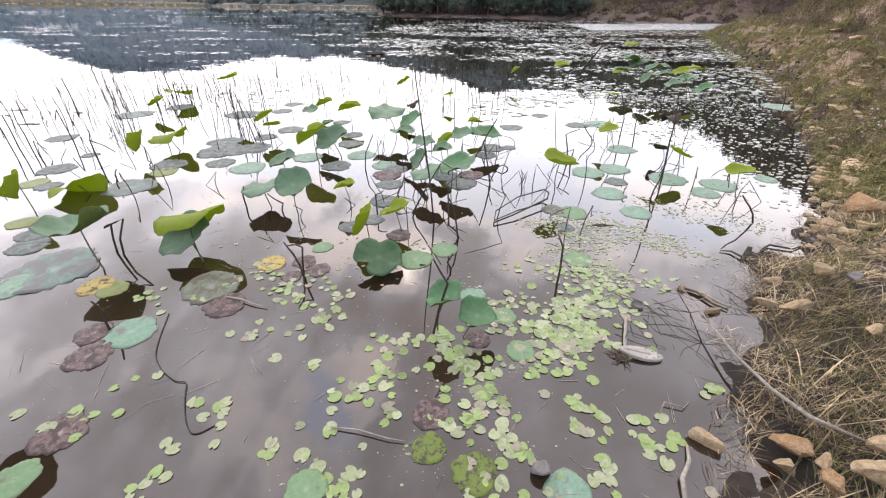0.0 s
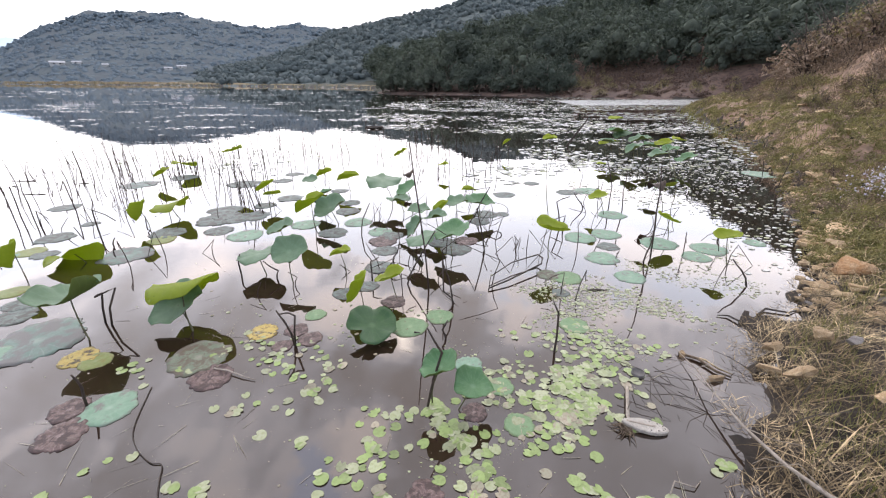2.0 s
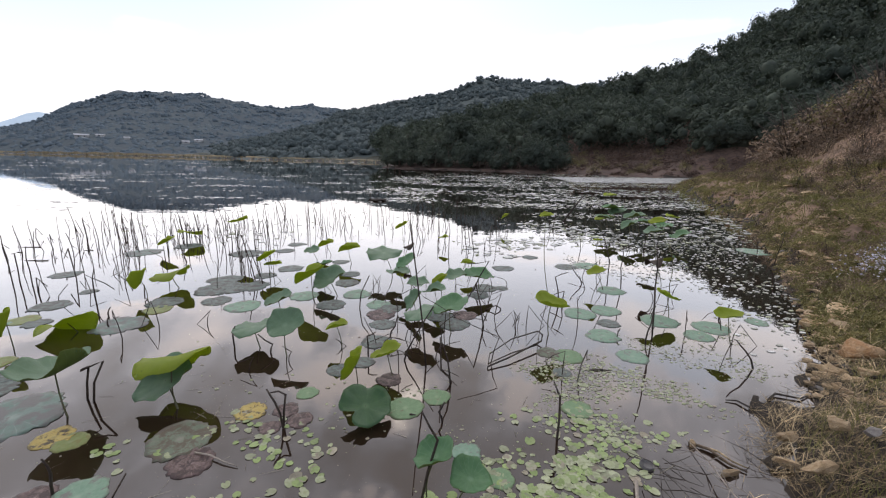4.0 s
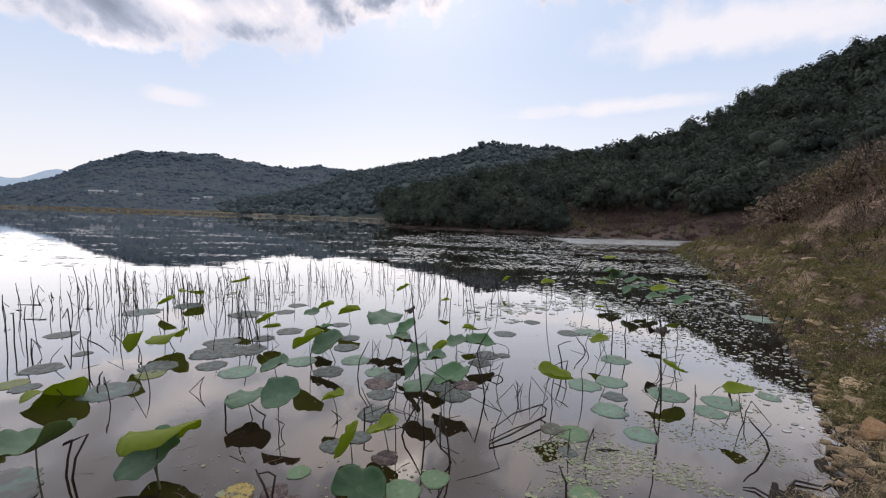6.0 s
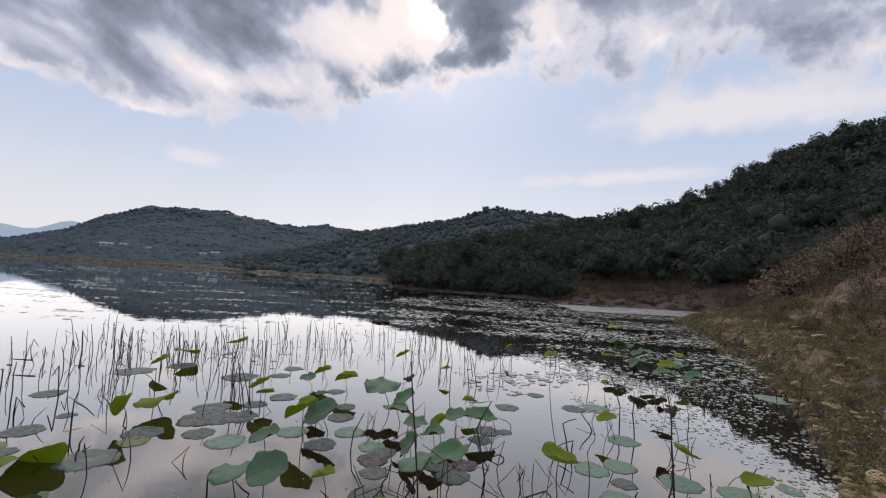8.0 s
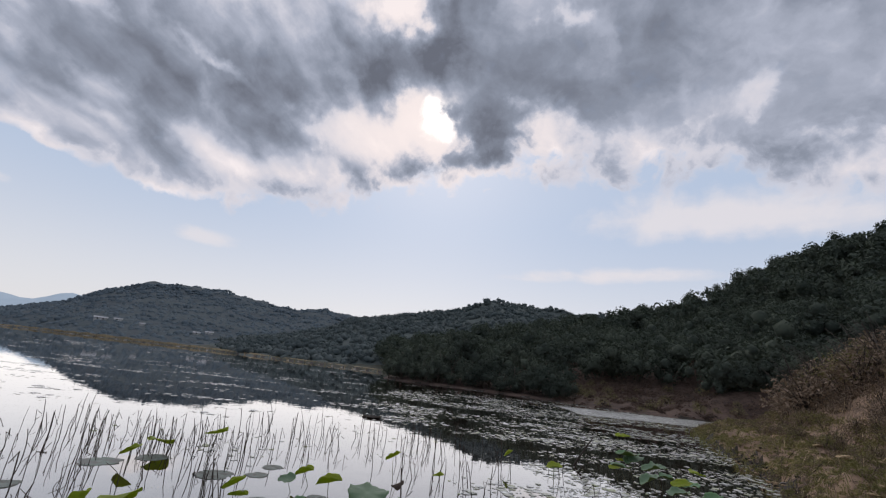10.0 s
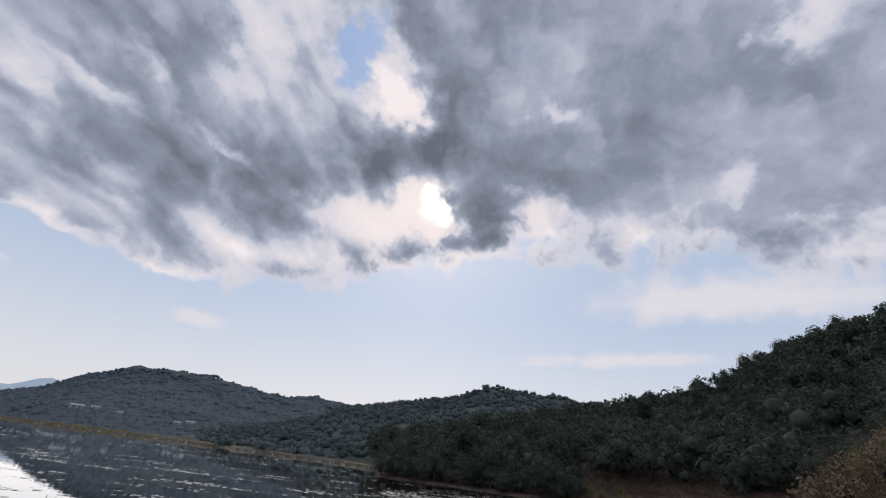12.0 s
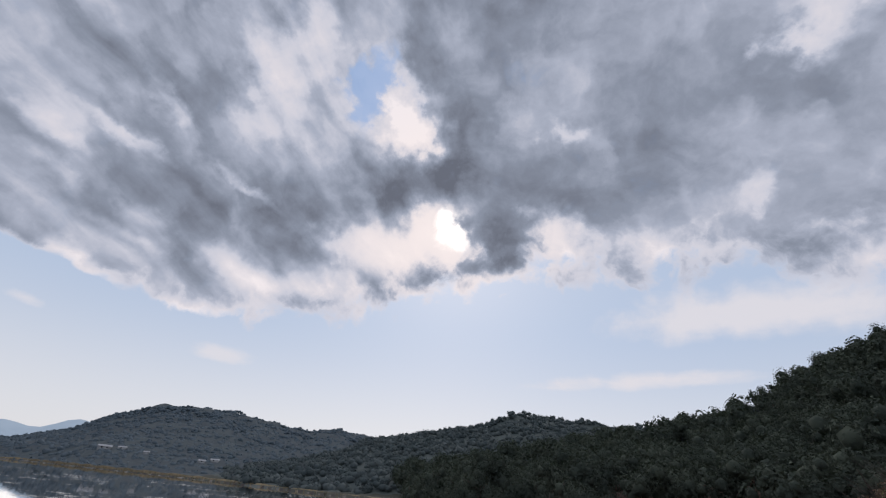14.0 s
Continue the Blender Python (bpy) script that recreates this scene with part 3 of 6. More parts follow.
def height(x, y):
    x, y = np.asarray(x, float), np.asarray(y, float)
    d = shore_distance(x, y)
    r = np.hypot(x, y)
    far = smooth01((y - 4) / 5)
    bank = 0.22 * np.clip(d, 0, 1.1) + (0.35 - 0.08 * far) * np.clip(d - 1.0 + 0.7 * far, 0, 2.4) + (0.42 + 0.4 * far) * np.clip(d - 3, 0, 5.5) + 0.25 * np.clip(d - 8.5, 0, 20)
    flat = 0.12 * np.clip(d, 0, 2) + 0.13 * np.clip(d - 2, 0, 22)
    fen = 0.5 * np.clip(d, 0, 1) + 0.01 * np.clip(d - 1, 0, 60)
    near = smooth01((x * 0.6 + (32 - y)) / 8) * smooth01((x + 1) / 3)
    back = smooth01((1.5 - y) / 1.5) * smooth01((2.0 - x) / 2)
    land = np.where(r < 75, flat * (1 - near) + bank * near, fen)
    land = land * (1 - back) + back * (0.18 * np.clip(d, 0, 2.0) + 0.05 * np.clip(d - 2, 0, 40))
    land = land + np.clip(d, 0, 1.5) * (0.05 * rough_field(x, y, 1.3) + 0.06 * rough_field(x, y, 4.0)) + np.clip(d - 2, 0, 6) * 0.05 * rough_field(x, y, 7.0)
    rim = smooth01(d / 0.5) * smooth01((3.2 - d) / 1.6) * near * smooth01((y - 5) / 3) * smooth01((40 - r) / 8)
    land = land + rim * np.clip(0.22 + 0.34 * rough_field(x, y, 2.8), 0, 0.7)
    edge = np.exp(-(d / 0.6) ** 2) * smooth01(2 - r / 30) * (0.03 * rough_field(x, y, 1.1) + 0.03 * rough_field(x + 7, y, 0.4))
    land = land * (1 - 0.22 * smooth01((y - 15) / 10) * near)
    hills = np.maximum.reduce([ridge_height(x, y, i) for i in range(3)])
    hills = hills * (1 + 0.06 * rough_field(x, y, 60.0)) * smooth01((d - 4) / 30)
    bed = np.maximum(d * 0.16, -1.6)
    return np.where(d > 0, np.maximum(land, 0) * (1 - smooth01((hills - 3) / 12)) + hills, bed) + edge


def clumping(x, y, size, seed=0.0):
    """Uneven cover over the plan, about -1 to 1."""
    return np.array([noise.noise((a / size + seed, b / size, seed)) + 0.5 * noise.noise((a / size * 2.7, b / size * 2.7, seed + 5)) for a, b in zip(x, y)]) * 1.6


def build_ground():
    az = np.radians(np.concatenate([np.arange(-68, 72, 0.42), np.arange(72, 292, 3.5)]))
    rad = np.concatenate([[0.25], 0.5 * 1.036 ** np.arange(0, 262)])
    rad = rad[rad < 4700]
    a, r = np.meshgrid(az, rad)
    x, y = r * np.sin(a), r * np.cos(a)
    z = height(x, y)
    n_az, n_r = len(az), len(rad)
    verts = np.stack([x, y, z], -1).reshape(-1, 3)
    i, j = np.meshgrid(np.arange(n_r - 1), np.arange(n_az), indexing="ij")
    k = (j + 1) % n_az
    faces = np.stack([i * n_az + j, (i + 1) * n_az + j, (i + 1) * n_az + k, i * n_az + k], -1).reshape(-1, 4)
    c = verts[faces].mean(1)
    d, rr = shore_distance(c[:, 0], c[:, 1]), np.hypot(c[:, 0], c[:, 1])
    ridge = ridge_height(c[:, 0], c[:, 1], 2)
    slot = np.where(d < -0.6, 0, np.where((d < 0.3) | (rr < 6), 1, 2))
    slot = np.where((d > 0) & (c[:, 1] > 36.5), 5, slot)
    slot = np.where((d > 0) & ((ridge > 3.5) | (rr > 75)), 3, slot)
    slot = np.where((d > 0) & (rr > 53) & (rr < 300) & (c[:, 0] > 0.63 * c[:, 1]), 3, slot)
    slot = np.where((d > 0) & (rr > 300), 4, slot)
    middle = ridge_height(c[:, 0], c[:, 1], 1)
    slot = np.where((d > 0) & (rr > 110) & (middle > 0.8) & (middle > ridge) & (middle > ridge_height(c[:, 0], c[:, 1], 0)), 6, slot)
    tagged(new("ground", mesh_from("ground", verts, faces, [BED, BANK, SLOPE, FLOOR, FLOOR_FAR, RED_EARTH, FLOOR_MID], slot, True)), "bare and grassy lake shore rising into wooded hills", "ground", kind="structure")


build_ground()


def build_water_sheet():
    s = 1500
    v = [(-s, -s, 0), (s, -s, 0), (s, s, 0), (-s, s, 0)]
    tagged(new("water", mesh_from("water", v, [(0, 1, 2, 3)], [WATER])), "still brown lake water mirroring cloudy sky", "water", kind="structure")


build_water_sheet()


def build_mountain():
    """A low blue range miles off."""
    verts, faces = [], []
    for i in range(60):
        a = radians(-75 + i * 0.9)
        el = 3.1 + 0.5 * math.sin(i * 0.37) + 0.3 * math.sin(i * 1.1)
        for r, h in ((3300, 0), (3900, 3900 * math.tan(radians(max(el - 0.7 * max(0, i - 44) * 0.3, 1.0)))), (4600, 20)):
            verts.append((r * math.sin(a), r * math.cos(a), h))
    for i in range(59):
        for k in range(2):
            b = i * 3 + k
            faces.append((b, b + 3, b + 4, b + 1))
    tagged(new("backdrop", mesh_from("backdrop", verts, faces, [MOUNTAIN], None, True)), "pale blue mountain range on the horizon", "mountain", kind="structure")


build_mountain()


# ---- woods ----
def ball(level):
    """Corner and face arrays of a round blank of unit radius."""
    bm = bmesh.new()
    bmesh.ops.create_icosphere(bm, subdivisions=level, radius=1)
    v, f = np.array([p.co[:] for p in bm.verts]), np.array([[p.index for p in q.verts] for q in bm.faces])
    bm.free()
    return v, f


BLANKS = {1: ball(1), 2: ball(2)}


def crown(rng, centre, radius, tall, n, size, lobes=5, level=1, inner=0.68):
    """A tree crown: knobbly inner masses and the leaf clumps that stand off them."""
    lc = rng.normal(size=(lobes, 3)) * [0.36, 0.36, 0.22] * radius
    lc[:, 2] += rng.uniform(-0.2, 0.3, lobes) * tall * (0.3 if lobes < 3 else 1.0)
    lr = rng.uniform(0.45, 0.68, lobes) * radius * (1.75 if lobes == 1 else 1.3 if lobes == 2 else 1.0)
    which = rng.integers(0, lobes, n)
    dirs = rng.normal(size=(n, 3))
    dirs[:, 2] = dirs[:, 2] * 0.9 + 0.3
    dirs /= np.linalg.norm(dirs, axis=1, keepdims=True)
    c = lc[which] + dirs * (lr[which] * rng.uniform(0.66, 1.12, n))[:, None]
    bv, bf = BLANKS[level]
    cores, faces = [], []
    for i in range(lobes):
        ph = rng.uniform(0, 6.28, 6)
        bump = 1 + 0.14 * np.sin(bv @ rng.normal(size=3) * 5 + ph[0]) + 0.1 * np.sin(bv @ rng.normal(size=3) * 8 + ph[1]) + rng.normal(0, 0.05, len(bv))
        cores.append(bv * (bump * lr[i] * inner)[:, None] * [1, 1, 0.8 if lobes < 3 else 1.0] + lc[i] + centre)
        faces.append(bf + i * len(bv))
    return c + centre, dirs + rng.normal(size=(n, 3)) * 0.3, size * rng.uniform(0.6, 1.25, n), np.concatenate(cores), np.concatenate(faces)


def leaf_mass(name, crowns, rng, mat, soft=False):
    """One mesh of the leaf clumps and inner masses of several crowns."""
    v, f = cards(np.concatenate([c[0] for c in crowns]), np.concatenate([c[1] for c in crowns]), np.concatenate([c[2] for c in crowns]), rng)
    o, verts, faces = len(v), [v], [tuple(q) for q in f.tolist()]
    for c in crowns:
        verts.append(c[3])
        faces += [tuple(q) for q in (c[4] + o).tolist()]
        o += len(c[3])
    me = mesh_from(name, np.concatenate(verts), faces, [mat])
    if soft:
        me.polygons.foreach_set("use_smooth", np.arange(len(faces)) >= len(f))
    return me


def woods(name, seed, az0, az1, r0, r1, gap, tall, n, size, mat, ridge, label, floor=3.0, vary=0.3, lobes=5, level=1, inner=0.68, rise=0.5):
    rng = np.random.default_rng(seed)
    count = int((r1 * r1 - r0 * r0) / 2 * radians(az1 - az0) / gap ** 2)
    a, r = np.radians(rng.uniform(az0, az1, count)), np.sqrt(rng.uniform(r0 * r0, r1 * r1, count))
    x, y = r * np.sin(a), r * np.cos(a)
    keep = (ridge_height(x, y, ridge) > floor) & (shore_distance(x, y) > 3)
    x, y = x[keep], y[keep]
    z = height(x, y)
    crowns = []
    for px, py, pz in zip(x, y, z):
        k = rng.uniform(1 - vary, 1 + vary)
        if rng.random() < 0.08:
            k *= 1 + vary * 0.6
        crowns.append(crown(rng, np.array([px, py, pz + tall * rise * k]), tall * 0.48 * k, tall * k * 0.6, n, size * k, lobes, level, inner))
    tagged(new(name, leaf_mass(name, crowns, rng, mat, True)), label, "woods", kind="stuff")


woods("hillside_woods", 11, -8, 60, 54, 108, 3.7, 5.6, 560, 0.19, FOREST, 2, "dense dark green woods covering the steep hillside", 0.8, 0.3, 5, 1, 0.5)
woods("slope_woods", 15, 32.5, 62, 51.5, 70, 2.1, 3.4, 330, 0.16, FOREST, 2, "dark green woods standing behind the dry slope", -1, 0.3, 5, 1, 0.5)
woods("thicket", 16, 31.8, 47, 52.2, 55.6, 1.0, 2.8, 210, 0.15, FOREST, 2, "dark thicket at the foot of the woods", -1, 0.3, 5, 1, 0.5)
woods("upper_woods", 14, -8, 60, 108, 182, 4.3, 6.0, 250, 0.35, FOREST, 2, "dark green woods along the top of the hillside", 0.8, 0.3, 3, 1, 0.4)
woods("middle_hill_woods", 12, -28, 32, 128, 385, 4.7, 5.2, 26, 0.45, FOREST_MID, 1, "hazy woods over the middle hill", 0.8, 0.14, 2, 1, 0.8, 0.1)
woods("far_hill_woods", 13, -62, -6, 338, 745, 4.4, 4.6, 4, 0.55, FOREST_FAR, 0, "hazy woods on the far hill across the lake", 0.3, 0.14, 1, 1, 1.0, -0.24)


def build_tree(seed, tall, n=1000, size=0.12, mat=FOREST):
    """A thing with a forking trunk and a ragged crown, standing at its origin."""
    rng = np.random.default_rng(seed)
    ob = empty("tree", Matrix.Identity(4), "bushy dark green tree at the wooded water's edge", "tree", "trees on the point")
    top = tall * 0.8
    pieces = [tube_arrays([(0, 0, -0.3), (0.05 * tall, 0.02, tall * 0.3), (0.02, 0.05, top)], [tall * 0.035, tall * 0.026, tall * 0.006])]
    for k in range(7):
        a, z0 = k * 2.4 + rng.uniform(0, 0.6), tall * rng.uniform(0.15, 0.5)
        l = tall * rng.uniform(0.25, 0.42)
        pieces.append(tube_arrays([(0.03 * tall, 0.02, z0), (math.cos(a) * l * 0.5, math.sin(a) * l * 0.5, z0 + l * 0.4), (math.cos(a) * l, math.sin(a) * l, z0 + l * 0.6)], [tall * 0.014, tall * 0.009, tall * 0.003], 5))
    part("trunk", joined("trunk", pieces, [BARK]), ob)
    mass = crown(rng, np.array([0, 0, tall * 0.42]), tall * 0.46, tall * 0.85, n, size * tall / 4, 7, 2, 0.45)
    part("crown", leaf_mass("crown", [mass], rng, mat, True), ob)
    return ob


TREES = [build_tree(40 + i, 4.0) for i in range(5)]


def plant_trees():
    rng = random.Random(8)
    spots = []
    # the wooded point: two ragged rows behind its waterline
    line = [(-8.0, 62), (-4, 60.3), (0, 58.3), (5.5, 55.6), (9, 52.4), (12.6, 49.4), (14.6, 46.2)]
    for (ax, ay), (bx, by) in zip(line, line[1:]):
        for k in range(4):
            f = (k + rng.random() * 0.8) / 4
            spots.append((ax + (bx - ax) * f + rng.uniform(-0.3, 0.3), ay + (by - ay) * f + rng.uniform(0.2, 1.6), rng.uniform(0.55, 0.9)))
            spots.append((ax + (bx - ax) * f, ay + (by - ay) * f + rng.uniform(3, 6.5), rng.uniform(0.85, 1.25)))
    # taller ones along the skyline
    for az, r, k in ((33.9, 163, 1.7), (35.6, 164, 2.0), (36.8, 166, 1.6), (39.2, 164, 2.1), (40.2, 166, 1.7), (42.4, 165, 1.6), (44.2, 165, 1.8), (30.0, 165, 1.4), (27.3, 165, 1.5), (24.6, 165, 1.3)):
        spots.append((r * math.sin(radians(az)), r * math.cos(radians(az)), k))
    for i, (x, y, k) in enumerate(spots):
        z = float(height(np.array([x]), np.array([y]))[0])
        m = pose(x, y, max(z, 0) - 0.1, 0, 0, rng.uniform(0, 360)) @ Matrix.Diagonal((k, k, k * rng.uniform(0.9, 1.15), 1))
        if i < len(TREES):
            TREES[i].matrix_basis = m
        else:
            src = TREES[i % len(TREES)]
            ob = copy_thing(src, Matrix.Identity(4))
            ob.matrix_basis = m


plant_trees()


# ---- far shore: reeds and houses ----
def build_reeds():
    rng = np.random.default_rng(21)
    line = np.array([(-520, 332), (-312, 314), (-111, 183), (-24.6, 110), (-11, 97)], float)
    roots, tips, w = [], [], []
    for a, b in zip(line, line[1:]):
        n = int(np.linalg.norm(b - a) * 6)
        k = rng.random(n)[:, None]
        p = a + (b - a) * k + rng.normal(size=(n, 2)) * [1.5, 1.5] + [0, 1.5]
        h = rng.uniform(0.5, 1.4, n) * np.clip(np.hypot(p[:, 0], p[:, 1]) / 220, 0.5, 1.4)
        roots.append(np.c_[p, np.zeros(n)]), tips.append(np.c_[p + rng.normal(size=(n, 2)) * 0.3, h]), w.append(np.full(n, 0.12))
    v, f = blades(np.concatenate(roots), np.concatenate(tips), np.concatenate(w), rng, 0.02)
    for a, b in zip(line, line[1:]):
        n = int(np.linalg.norm(b - a) / 0.9)
        k = np.linspace(0, 1, n)[:, None]
        p = a + (b - a) * k + rng.normal(size=(n, 2)) * 0.4 + [0, 2.5]
        side = np.array([(b - a)[1], -(b - a)[0]]) / np.linalg.norm(b - a)
        o = len(v)
        top = (1.1 + 0.18 * np.sin(np.arange(n) * 0.21) + rng.uniform(-0.06, 0.06, n)) * np.clip(np.hypot(p[:, 0], p[:, 1]) / 220, 0.5, 1.4)
        v = np.concatenate([v, np.c_[p + side * 1.2, np.zeros(n)], np.c_[p, top], np.c_[p - side * 2.5, np.zeros(n)]])
        for i in range(n - 1):
            f += [(o + i, o + i + 1, o + n + i + 1, o + n + i), (o + n + i, o + n + i + 1, o + 2 * n + i + 1, o + 2 * n + i)]
    tagged(new("reed_belt", mesh_from("reed_belt", v, f, [REED])), "belt of tan dry reeds along the far shore", "reeds", kind="stuff")


build_reeds()


def box(x0, y0, z0, x1, y1, z1):
    v = [(x0, y0, z0), (x1, y0, z0), (x1, y1, z0), (x0, y1, z0), (x0, y0, z1), (x1, y0, z1), (x1, y1, z1), (x0, y1, z1)]
    return v, [(3, 2, 1, 0), (4, 5, 6, 7), (0, 1, 5, 4), (1, 2, 6, 5), (2, 3, 7, 6), (3, 0, 4, 7)]


PLASTER = material("white_plaster", speckle((0.5, 0.51, 0.5), (0.58, 0.59, 0.58), 0.4, 3), 0.8)
ROOF = material("grey_roof", speckle((0.45, 0.46, 0.48), (0.55, 0.56, 0.58), 0.5, 4), 0.7)
GLASS = material("dark_pane", speckle((0.05, 0.055, 0.06), (0.07, 0.075, 0.08), 0.5, 4), 0.2)


def house(az, el, wide, deep, tall, turn):
    """A small farmhouse on the far hillside, found where the slope reaches that elevation."""
    wide, deep, tall = wide * 0.55, deep * 0.55, tall * 0.55
    rs = np.arange(345, 700, 2.0)
    x, y = rs * math.sin(radians(az)), rs * math.cos(radians(az))
    h = height(x, y)
    i = int(np.argmax(np.degrees(np.arctan2(h - 1.9, rs)) > el))
    ob = empty("house", pose(x[i], y[i], h[i] - 0.5, 0, 0, turn - az), "small white farmhouse on the far hillside", "house", "houses on the far hill")
    part("wall", joined("wall", [box(-wide / 2, -deep / 2, -3, wide / 2, deep / 2, tall)], [PLASTER]), ob)
    v = [(-wide / 2 - 0.5, -deep / 2 - 0.6, tall), (wide / 2 + 0.5, -deep / 2 - 0.6, tall), (wide / 2 + 0.5, deep / 2 + 0.6, tall), (-wide / 2 - 0.5, deep / 2 + 0.6, tall),
         (-wide / 2 - 0.5, 0, tall + deep * 0.3), (wide / 2 + 0.5, 0, tall + deep * 0.3)]
    part("roof", mesh_from("roof", v, [(0, 1, 5, 4), (2, 3, 4, 5), (1, 2, 5), (3, 0, 4), (3, 2, 1, 0)], [ROOF]), ob)
    for k in range(int(wide // 3.5)):
        wx = -wide / 2 + 2 + k * 3.5
        window = part("window", joined("window", [box(wx - 0.6, -deep / 2 - 0.08, 1.0, wx + 0.6, -deep / 2 + 0.05, 2.0)], [ROOF]), ob)
        part("pane", joined("pane", [box(wx - 0.5, -deep / 2 - 0.1, 1.1, wx + 0.5, -deep / 2 - 0.07, 1.9)], [GLASS]), window)


house(-39.7, 1.35, 15, 7, 4.0, 8)
house(-38.2, 1.5, 9, 6, 3.2, -10)
house(-36.0, 1.3, 6, 5, 3, 5)
house(-30.6, 1.0, 8, 6, 3, 12)
house(-29.3, 1.2, 10, 6, 3.2, -5)


# ---- lotus ----
def leaf_mesh(name, d, fold, cup, seed, tops, under, segs=40, rings=7, ruffle=0.095, thick=0.003, notch=0.0, ragged=0.0):
    """A round leaf, creased along x, with a ruffled rim and two skins."""
    rng = random.Random(seed)
    ph = [rng.uniform(0, 6.28) for _ in range(6)]
    side_a, side_b = rng.uniform(0.8, 1.2), rng.uniform(0.6, 1.25)
    rad = d / 2
    pts, uv = [], []
    for i in range(rings + 1):
        r = i / rings
        for k in range(segs):
            a = 2 * math.pi * k / segs
            rr = r * (1 + (0.05 * math.sin(3 * a + ph[0]) + 0.03 * math.sin(5 * a + ph[1]) + 0.02 * math.sin(9 * a + ph[5])) * r)
            if ragged and i == rings:
                rr *= 1 - ragged * max(0.0, noise.noise((6 * math.cos(a) + seed, 6 * math.sin(a), seed * 1.7)))
            if notch:
                rr *= 1 - notch * r * math.exp(-((a - math.pi) / 0.16) ** 2)
            u, v = rr * math.cos(a), rr * math.sin(a)
            bend = fold * abs(v) * (side_a if v > 0 else side_b)
            z = cup * rr * rr + ruffle * r ** 3 * (math.sin(4 * a + ph[2]) + 0.6 * math.sin(7 * a + ph[3]) + 0.35 * math.sin(13 * a + ph[1]))
            # roll the two halves up about the crease
            ang = min(abs(bend) * 1.15, 1.5)
            if ang > 1e-4:
                yy = math.sin(ang) / ang * v
                zz = (1 - math.cos(ang)) / ang * abs(v) * (1 if fold > 0 else -1)
            else:
                yy, zz = v, 0.0
            zz += 0.12 * abs(fold) * math.sin(2.3 * u + ph[4]) * r
            pts.append((u * rad, yy * rad, (z + zz) * rad))
            uv.append((u, v))
    n = len(pts)
    verts = pts + [(x, y, z - thick) for x, y, z in pts]
    faces, slot = [], []
    for i in range(rings):
        for k in range(segs):
            a, b = i * segs + k, i * segs + (k + 1) % segs
            q = (a, a + segs, b + segs, b)
            if i == 0:
                q = (a, a + segs, b + segs)
            faces.append(q), slot.append(0)
            faces.append(tuple(n + j for j in q)[::-1]), slot.append(1)
    for k in range(segs):
        a, b = rings * segs + k, rings * segs + (k + 1) % segs
        faces.append((a, n + a, n + b, b)), slot.append(1)
    me = mesh_from(name, verts, faces, [tops, under], slot, True)
    layer = me.uv_layers.new(name="flat")
    idx = np.zeros(len(me.loops), np.int32)
    me.loops.foreach_get("vertex_index", idx)
    flat = np.array(uv + uv)[idx]
    layer.data.foreach_set("uv", flat.ravel())
    return me


LABELS = {
    "fresh": "cupped mid-green lotus leaf with a wavy rim",
    "wilted": "withered brown lotus leaf drooping from its stalk",
    "lime": "fresh yellow-green lotus leaf curling on a thin stem",
    "green": "waxy grey-green lotus leaf standing on its stem",
    "dark": "broad deep green lotus leaf with a split rim",
}
LOTUS_COUNT = [0]


def lotus(bx, by, lx, lz, d, lift, pitch, yaw, fold, tone, back=0.0):
    LOTUS_COUNT[0] += 1
    seed = LOTUS_COUNT[0]
    rng = random.Random(seed)
    ob = empty("lotus_leaf", pose(bx, by, 0), LABELS[tone], "lotus leaf", "standing lotus leaves")
    top = Vector((lx - bx, back, max(lz, 0.03)))
    bow = Vector((rng.uniform(-0.04, 0.04), rng.uniform(-0.04, 0.04), 0)) * (1 + lz * 2)
    pts = []
    for i in range(8):
        f = i / 7
        pts.append(Vector((0, 0, -0.25)) * (1 - f) + top * f + bow * math.sin(f * math.pi) + Vector((0, 0, 0.18)) * math.sin(f * math.pi) * (1 - f) * 0.3)
    thick = 0.0035 + 0.006 * min(d, 0.5)
    part("stem", tube("stem", pts, [thick * (1.2 - 0.5 * i / 7) for i in range(8)], STEM if tone != "dark" else STALK), ob)
    turn = Euler((radians(pitch - 15), 0, 0)).to_matrix().to_4x4()
    turn = Euler((0, radians(-lift), 0)).to_matrix().to_4x4() @ turn
    turn = Euler((0, 0, radians(yaw + rng.uniform(-14, 14)))).to_matrix().to_4x4() @ turn
    me = leaf_mesh("blade", d, fold, 0.10, seed, LEAF_TOP[tone], LEAF_UNDER[tone], notch=0.45 if tone == "dark" else 0.0, ruffle=0.05 if tone == "lime" else 0.08)
    part("blade", me, ob, "", Matrix.Translation(top) @ turn)


PAD_LABELS = {
    "worn": "worn blue-green lotus pad with grey ragged rim",
    "teal": "flat blue-green lotus pad floating on the water",
    "green": "flat green lotus pad floating on the water",
    "grey": "faded grey lotus pad lying on the water",
    "dry": "olive drying lotus pad lying on the water",
    "brown": "rotting pinkish-brown lotus pad lying on the water",
    "yellow": "yellowed lotus pad with dark rot on the water",
    "lime": "pale lime floating pad on the water",
    "mottled": "black rotten pad with green patches",
}


